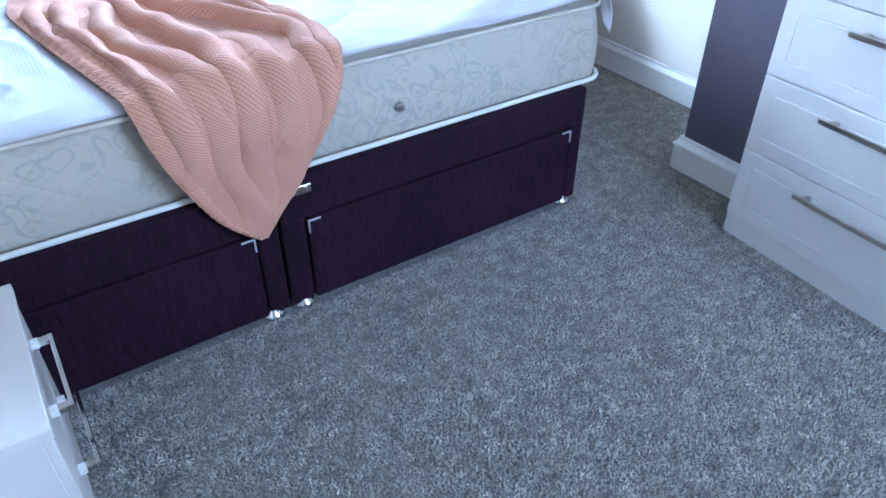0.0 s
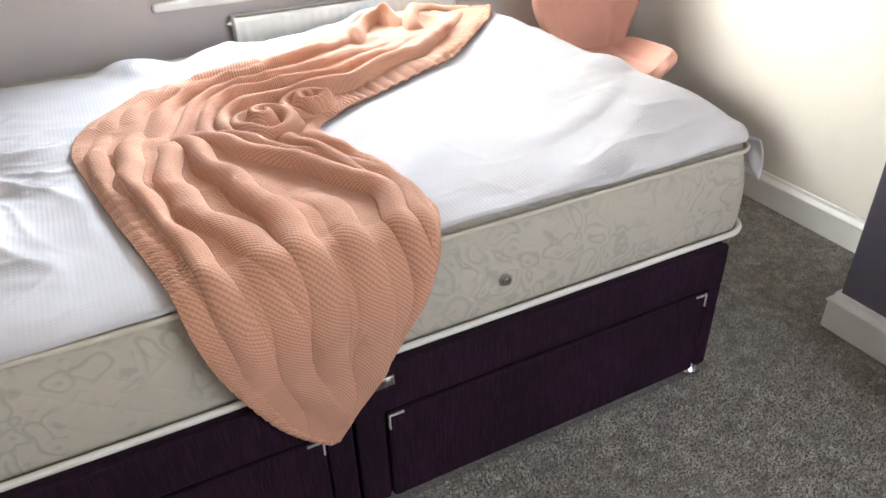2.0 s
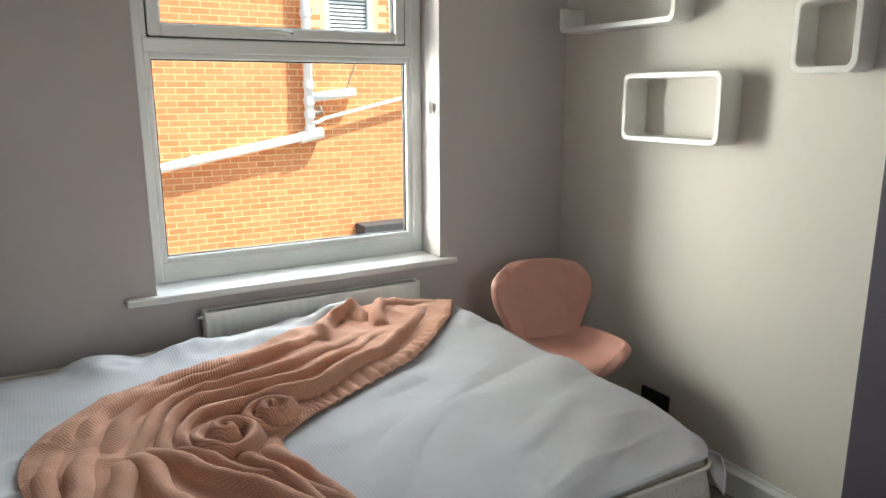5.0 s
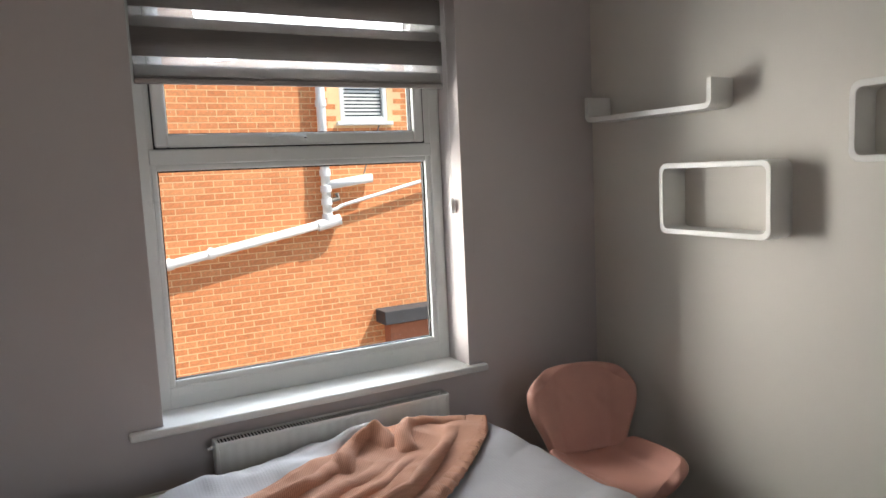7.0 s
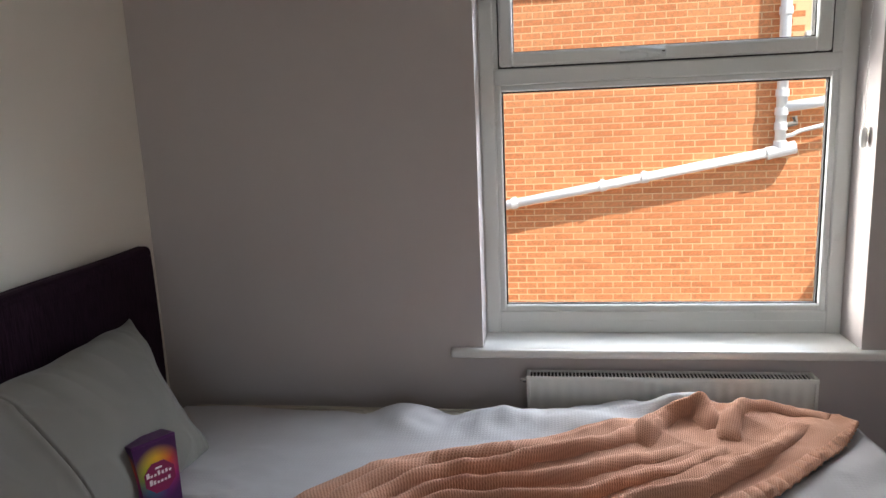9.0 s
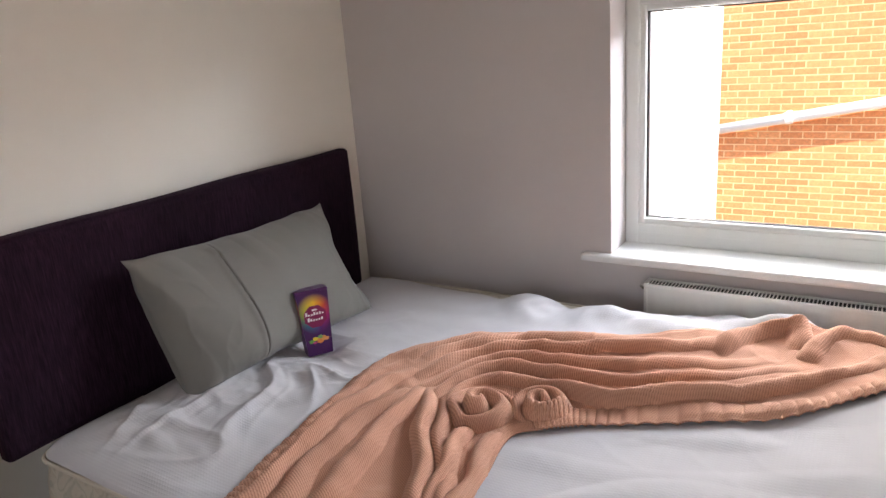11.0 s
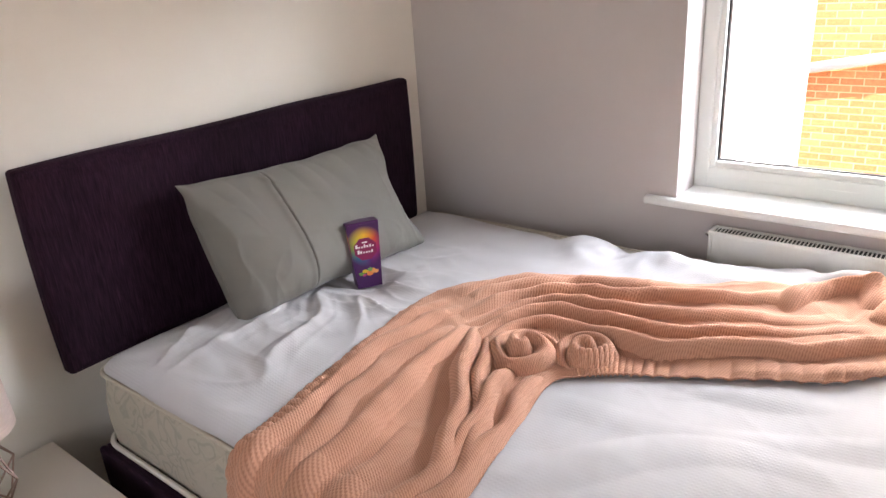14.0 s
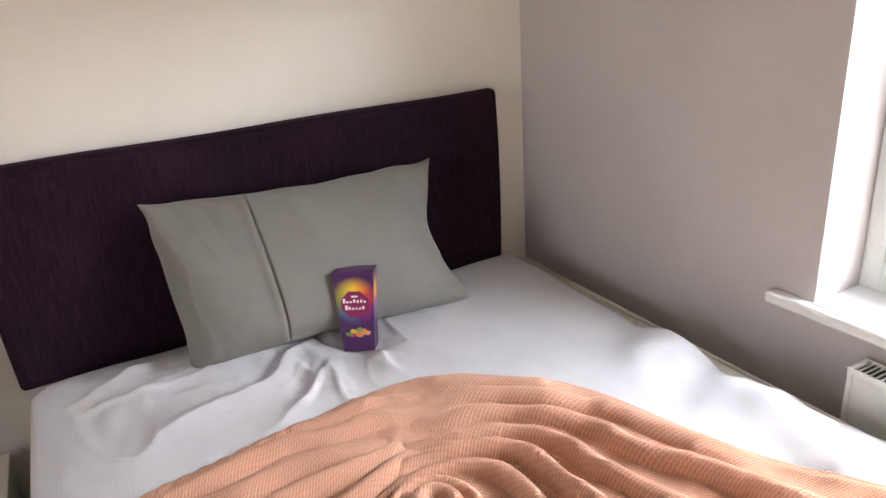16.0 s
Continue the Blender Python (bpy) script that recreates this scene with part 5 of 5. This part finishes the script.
part("glass_body", lathe([(r * BOTTLE, h * BOTTLE) for r, h in prof], BC, 40), M_GREEN, bottle, "green glass", True)


def band_on_bottle(h0, h1, r, a0=0.0, a1=360.0, n=48):
    bm = bmesh.new()
    rows = [[bm.verts.new((BC[0] + rr * math.cos(radians(a0 + (a1 - a0) * k / n)), BC[1] + rr * math.sin(radians(a0 + (a1 - a0) * k / n)), BC[2] + h * BOTTLE)) for k in range(n + 1)] for h, rr in ((h0, r * BOTTLE), (h1, r * BOTTLE), (h1, r * BOTTLE - 0.0006), (h0, r * BOTTLE - 0.0006))]
    for a, b in zip(rows, rows[1:] + rows[:1]):
        for k in range(n):
            bm.faces.new((a[k], a[k + 1], b[k + 1], b[k]))
    bmesh.ops.recalc_face_normals(bm, faces=bm.faces)
    return bm


label = part("label", band_on_bottle(0.045, 0.13, 0.0424), surface("pale_blue_label", (0.25, 0.5, 0.6), (0.5, 0.68, 0.74), 0.5, scale=30), bottle, "pale blue paper label")
for h0, h1 in ((0.045, 0.0475), (0.105, 0.1075), (0.1275, 0.13)):
    part("label_rule", band_on_bottle(h0, h1, 0.0428), plainish("white_ink", (0.8, 0.8, 0.78), 0.5), label, "white rule")
for k in range(9):
    a = -62 + k * 11.5
    part("print_bar", band_on_bottle(0.111, 0.123, 0.043, a, a + 6.5, 4), plainish("navy_ink", (0.02, 0.03, 0.08), 0.5), label, "dark printed bar")
star_m = Matrix.Translation((BC[0] + 0.0489 * math.cos(radians(-12)), BC[1] + 0.0489 * math.sin(radians(-12)), BC[2] + 0.091)) @ Matrix.Rotation(radians(78), 4, "Z")
star = [((0.009 if k % 2 == 0 else 0.0038) * math.sin(math.pi * k / 5), (0.009 if k % 2 == 0 else 0.0038) * math.cos(math.pi * k / 5)) for k in range(10)]
part("star", flat_shape(star, 0.0012, star_m), plainish("red_ink", (0.6, 0.03, 0.02), 0.5), label, "red star")
neck_m = Matrix.Translation((BC[0] + 0.0315 * math.cos(radians(-12)), BC[1] + 0.0315 * math.sin(radians(-12)), BC[2] + 0.228)) @ Matrix.Rotation(radians(78), 4, "Z") @ Matrix.Rotation(radians(-17), 4, "X")
part("neck_label", flat_shape([(0.018 * math.cos(2 * math.pi * k / 24), 0.016 * math.sin(2 * math.pi * k / 24)) for k in range(24)], 0.003, neck_m), plainish("silver_label", (0.6, 0.64, 0.66), 0.35), bottle, "round silver neck label")
part("cap", lathe([(0.0178, 0.318), (0.0197, 0.320), (0.0197, 0.337), (0.0178, 0.340)], BC, 24), plainish("cap_metal", (0.55, 0.55, 0.52), 0.3, metal=0.8), bottle, "metal cap")

# ---- chest of drawers ----
chest = thing("chest_of_drawers", (1.84, 0.55, 0.0), "white chest of drawers with bow bar handles", "chest of drawers")
CX, CY1, CY0 = 1.628, 0.950, 0.190
part("body", joined(box(CX + 0.018, 2.09, CY0 + 0.004, CY1 - 0.004, 0.0, 0.93, 0.002)), M_CHEST, chest)
part("plinth", box(CX + 0.006, CX + 0.02, CY0 + 0.004, CY1 - 0.004, 0.0, 0.066, 0.002), M_CHEST, chest)
part("top", box(CX - 0.006, 2.1, CY0 - 0.004, CY1 + 0.004, 0.93, 0.955, 0.003), M_CHEST, chest)
for k in range(4):
    z0, z1 = 0.066 + k * 0.2155 + 0.0015, 0.066 + (k + 1) * 0.2155 - 0.0015
    y0, y1 = CY0 + 0.003, CY1 - 0.003
    bm = bmesh.new()
    # front with a shallow routed panel line
    steps = ((0.0, 0.018), (0.0, 0.0025), (0.0025, 0.0), (0.042, 0.0), (0.045, 0.0028), (0.048, 0.0))
    loops = []
    for ins, dx in steps:
        loops.append([bm.verts.new((CX + dx, y, z)) for y, z in ((y0 + ins, z0 + ins), (y1 - ins, z0 + ins), (y1 - ins, z1 - ins), (y0 + ins, z1 - ins))])
    for a, b in zip(loops, loops[1:]):
        for j in range(4):
            bm.faces.new((a[j], a[(j + 1) % 4], b[(j + 1) % 4], b[j]))
    bm.faces.new(loops[-1])
    bmesh.ops.recalc_face_normals(bm, faces=bm.faces)
    fr = part("drawer_front", bm, M_CHEST, chest)
    hz = z0 + 0.168
    hpts = [(CX - 0.027 - 0.004 * math.sin(math.pi * i / 16), 0.338 + 0.415 * i / 16, hz) for i in range(17)]
    hbm = bmesh.new()
    rows = [[hbm.verts.new((x + a, y, z + b)) for a, b in ((-0.003, -0.006), (0.003, -0.006), (0.003, 0.006), (-0.003, 0.006))] for x, y, z in hpts]
    for a, b in zip(rows, rows[1:]):
        for j in range(4):
            hbm.faces.new((a[j], a[(j + 1) % 4], b[(j + 1) % 4], b[j]))
    hbm.faces.new(rows[0][::-1])
    hbm.faces.new(rows[-1])
    bmesh.ops.recalc_face_normals(hbm, faces=hbm.faces)
    part("handle", hbm, M_NICKEL, fr, "brushed nickel bar handle")
    for y in (0.723, 0.368):
        part("handle_post", box(CX - 0.026, CX + 0.001, y - 0.008, y + 0.008, hz - 0.006, hz + 0.006, 0.002), M_NICKEL, fr)

# it stands a little askew to the wall
chest.matrix_basis = Matrix.Translation((CX, CY1, 0)) @ Matrix.Rotation(radians(-3.3), 4, "Z") @ Matrix.Translation((-CX, -CY1, 0)) @ chest.matrix_basis

# ---- pink chair ----
chair = thing("chair", (1.9, 2.5, 0.0), "pink stitched faux-leather shell chair with a butterfly back", "chair")
CM = Matrix.Translation((1.915, 2.62, 0.0)) @ Matrix.Rotation(radians(-13), 4, "Z")
# local: y to the back, x to the side


def half_width(t):
    return curve_at([(0.15, 0, 0), (0.19, 0, 0), (0.208, 0, 0), (0.195, 0, 0), (0.15, 0, 0), (0.175, 0, 0), (0.218, 0, 0), (0.217, 0, 0), (0.152, 0, 0)], t).x


def shell(lo, hi, off):
    def fn(u, v):
        t = lo + (hi - lo) * v
        a = 2 * u - 1
        c = curve_at([(0, -0.40, 0.415), (0, -0.36, 0.44), (0, -0.22, 0.425), (0, -0.09, 0.415), (0, 0.0, 0.43), (0, 0.03, 0.52), (0, 0.05, 0.61), (0, 0.07, 0.7), (0, 0.085, 0.765)], t)
        back = smoothstep(0.4, 0.58, t)
        w = half_width(t)
        roundness = 1.0
        if t < 0.12:
            roundness = math.sqrt(max(0.05, 1 - ((0.12 - t) / 0.14) ** 2))
        x = a * w * (0.62 + 0.38 * roundness)
        curl = (0.055 + 0.02 * (1 - back)) * abs(a) ** 2.2
        y = c.y - curl * back
        z = c.z + curl * (1 - back) - 0.035 * smoothstep(0.8, 1.0, t) * a ** 4
        # stitched panel lines
        st = min(abs(abs(x) - 0.10 - 0.05 * (t - 0.5)), abs(abs(x) - 0.06 - 0.55 * abs(t - 0.78))) if back > 0.5 else abs(abs(x) - 0.115)
        g = -0.006 * math.exp(-(st / 0.010) ** 2)
        n_ = Vector((0, -1, 0.15)) if back > 0.5 else Vector((0, 0, 1))
        return CM @ (Vector((x, y, z)) + n_ * (off + g))
    return fn


for nm, lo, hi in (("seat", 0.0, 0.505), ("backrest", 0.505, 1.0)):
    o = part(nm, grid_mesh(shell(lo, hi, 0.0), 22, 18), M_PINK, chair, smooth=True)
    sol = o.modifiers.new("thick", "SOLIDIFY")
    sol.thickness, sol.offset = 0.042, 0.0
    o.modifiers.new("soft", "SUBSURF").levels = 2
    o.modifiers["soft"].render_levels = 2
for sx_ in (-1, 1):
    for y0, y1 in ((-0.3, -0.37), (-0.08, 0.03)):
        part("leg", tube([CM @ Vector((sx_ * 0.1, y0, 0.415)), CM @ Vector((sx_ * 0.2, y1, 0.0))], lambda t: 0.016 - 0.005 * t, 12), M_WOOD, chair, "tapered wooden leg")

# ---- outside ----
NYW = 9.2                            # face of the neighbouring house
GZ = -2.9
tagged(part("ground", box(-150, 150, 3.6, 400, GZ - 0.3, GZ), M_GROUND), "paved back yard", "ground", kind="structure")
ext = thing("rear_extension", (0.0, 4.0, GZ), "white rendered rear extension wall beside the window", "building", kind="structure")
part("wall", box(-2.5, 0.40, 3.26, 4.72, GZ, 3.2), M_RENDER, ext)
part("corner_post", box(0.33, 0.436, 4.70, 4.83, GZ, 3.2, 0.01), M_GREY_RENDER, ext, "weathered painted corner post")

house = thing("neighbour_house", (3.0, NYW, GZ), "red brick house wall in full sun", "house", kind="structure")
part("wall", joined(box(-5, 3.52, NYW - 0.0043, NYW + 0.3, GZ, 3.5), box(4.18, 9.5, NYW - 0.0043, NYW + 0.3, GZ, 3.5), box(3.52, 4.18, NYW - 0.0043, NYW + 0.3, GZ, 2.2), box(3.52, 4.18, NYW - 0.0043, NYW + 0.3, 3.3, 3.5)), M_MORTAR, house, "pale mortar bed")
part("eaves", box(-5, 9.5, NYW - 0.3, NYW + 0.3, 3.5, 3.58), M_PIPE, house)
win = part("window", frame_ring(3.52, 4.18, 2.2, 3.3, 0.065, NYW - 0.005, NYW + 0.1, 0.01), M_UPVC, house, "white far window with blinds")
part("sill", box(3.46, 4.24, NYW - 0.06, NYW + 0.1, 2.15, 2.2, 0.008), M_UPVC, win)
part("pane", box(3.58, 4.12, NYW + 0.05, NYW + 0.06, 2.26, 3.24), M_DARKPANE, win)
for k in range(20):
    part("blind_slat", box(3.6, 4.1, NYW + 0.035, NYW + 0.042, 2.29 + k * 0.047, 2.318 + k * 0.047), M_RAD, win)

pipes = thing("soil_pipe", (3.2, NYW - 0.12, GZ), "white soil pipe with branches fixed to the brick wall", "pipe")
PY = NYW - 0.095
PX = 3.235
part("stack", tube([(PX, PY, 0.93), (PX, PY, 3.9)], 0.058, 16), M_PIPE, pipes, smooth=True)
part("branch", tube([(-0.9, PY, 0.2), (PX + 0.12, PY, 0.955)], 0.055, 16), M_PIPE, pipes, smooth=True)
for f in (0.28, 0.52, 0.63):
    c = Vector((-0.9, PY, 0.2)).lerp(Vector((PX + 0.12, PY, 0.955)), f)
    d = Vector((PX + 1.02, 0, 0.755)).normalized()
    part("collar", tube([c - d * 0.035, c + d * 0.035], 0.066, 16), M_PIPE, pipes, smooth=False)
    part("pipe_clip", box(c.x - 0.02, c.x + 0.02, PY, NYW + 0.01, c.z - 0.03, c.z + 0.07, 0.004), M_PIPE, pipes)
for z in (1.0, 1.2, 1.36, 1.56, 2.42, 3.4):
    part("collar", tube([(PX, PY, z - 0.04), (PX, PY, z + 0.04)], 0.07, 16), M_PIPE, pipes)
part("elbow", tube([(PX + 0.16, PY, 0.965), (PX - 0.14, PY, 0.9)], 0.072, 16), M_PIPE, pipes)
part("upper_branch", tube([(PX, PY, 1.40), (3.86, PY, 1.47)], 0.058, 16), M_PIPE, pipes, smooth=True)
part("waste_pipe", tube([(PX, PY, 1.08), (PX + 0.12, PY, 1.1), (PX + 0.2, PY, 1.14), (5.6, PY, 1.62)], 0.024, 10), M_PIPE, pipes, smooth=True)
part("trap", tube([(PX + 0.02, PY - 0.02, 1.2), (PX + 0.15, PY - 0.02, 1.23), (PX + 0.13, PY - 0.02, 1.3)], 0.03, 10), M_CABLE, pipes, "weathered fitting")
part("cable", tube([(3.78, NYW - 0.012, 1.5), (4.05, NYW - 0.012, 2.15)], 0.009, 6), M_CABLE, pipes, "thin cable")
lean = thing("lean_to_roof", (5.2, NYW - 0.6, GZ), "dark felt roof of a brick lean-to", "outbuilding")
part("lean_wall", box(3.97, 7.0, NYW - 0.2, NYW - 0.008, GZ, -0.45), plainish("shaded_brick", (0.4, 0.15, 0.08), 0.9, 0.2, scale=8), lean)
part("felt_roof", box(3.85, 7.1, NYW - 0.32, NYW - 0.008, -0.45, -0.27, 0.01), M_ROOF, lean)

# bricks of the house wall, laid in courses; those round the pipes are pieces of their own
BW, BH, BD, J = 0.216, 0.0652, 0.012, 0.0098
unit = bmesh.new()
bmesh.ops.create_cube(unit, size=1.0)
for v in unit.verts:
    v.co = Vector((v.co.x * BW, v.co.y * BD, v.co.z * BH))
    if v.co.y < 0:
        v.co.x *= 0.988
        v.co.z *= 0.965
brick_mesh = bpy.data.meshes.new("brick")
unit.to_mesh(brick_mesh)
unit.free()
brick_mesh.materials.append(M_BRICK)
rng = random.Random(4)
mass_v, mass_f = [], []
hx, hy, hz_ = BW / 2, BD / 2, BH / 2
count = 0
for row in range(int((3.48 - GZ) / (BH + J))):
    z = GZ + (row + 0.5) * (BH + J)
    x = -5 + (0.5 if row % 2 else 0.0) * (BW + J) + rng.uniform(-0.012, 0.012)
    while x < 9.3:
        inside_win = 3.36 < x < 4.34 and 2.13 < z < 3.33
        if not inside_win:
            c = Vector((x, NYW + rng.uniform(-0.0008, 0.0008), z))
            if 0.9 < x < 3.0 and -0.25 < z < 1.95 and count < 300:
                o = new("brick", brick_mesh)
                o.parent, o.matrix_parent_inverse = house, house.matrix_basis.inverted()
                o.location = c
                count += 1
            else:
                b = len(mass_v)
                for sx_ in (-1, 1):
                    for sy_ in (-1, 1):
                        for sz_ in (-1, 1):
                            k = 0.988 if sy_ < 0 else 1.0
                            mass_v.append((c.x + sx_ * hx * k, c.y + sy_ * hy, c.z + sz_ * hz_ * (0.965 if sy_ < 0 else 1)))
                mass_f += [(b, b + 1, b + 3, b + 2), (b + 4, b + 6, b + 7, b + 5), (b, b + 4, b + 5, b + 1), (b + 2, b + 3, b + 7, b + 6), (b, b + 2, b + 6, b + 4), (b + 1, b + 5, b + 7, b + 3)]
        x += BW + J
me = bpy.data.meshes.new("brickwork")
me.from_pydata(mass_v, [], mass_f)
me.materials.append(M_BRICKS)
mass = new("brickwork", me)
mass.parent, mass.matrix_parent_inverse = house, house.matrix_basis.inverted()
mass["kind"] = "stuff"

# carpet pile: short leaning tufts over the open floor
rg = np.random.default_rng(7)
tv, tf = [], []
for x0, x1, y0, y1 in ((-0.15, 2.2, 0.15, 1.31), (1.39, 2.2, 1.31, 2.9)):
    nx, ny = int((x1 - x0) / 0.0052), int((y1 - y0) / 0.0052)
    gx, gy = np.meshgrid(np.linspace(x0, x1, nx), np.linspace(y0, y1, ny))
    c = np.stack([gx.ravel(), gy.ravel()], 1) + rg.uniform(-0.0035, 0.0035, (nx * ny, 2))
    c = c[~((c[:, 0] > 1.775) & (c[:, 1] < 1.29))]
    n = len(c)
    ang, lean, r_, h_ = rg.uniform(0, 6.283, n), rg.uniform(0, 6.283, n), rg.uniform(0.0022, 0.0042, n), rg.uniform(0.004, 0.0085, n)
    base_i = sum(len(q) for q in tv)
    pts = np.zeros((n, 4, 3))
    for k in range(3):
        pts[:, k, 0] = c[:, 0] + r_ * np.cos(ang + k * 2.094)
        pts[:, k, 1] = c[:, 1] + r_ * np.sin(ang + k * 2.094)
        pts[:, k, 2] = 0.0005
    pts[:, 3, 0], pts[:, 3, 1], pts[:, 3, 2] = c[:, 0] + 0.004 * np.cos(lean), c[:, 1] + 0.004 * np.sin(lean), h_
    tv.append(pts.reshape(-1, 3))
    idx = base_i + 4 * np.arange(n)[:, None]
    for a, b in ((0, 1), (1, 2), (2, 0)):
        tf.append(np.concatenate([idx + a, idx + b, idx + 3], 1))
me = bpy.data.meshes.new("carpet_pile")
me.from_pydata(np.concatenate(tv).tolist(), [], np.concatenate(tf).tolist())
me.materials.append(M_TUFT)
tagged(new("carpet_pile", me), "short grey carpet pile", "carpet", kind="stuff")
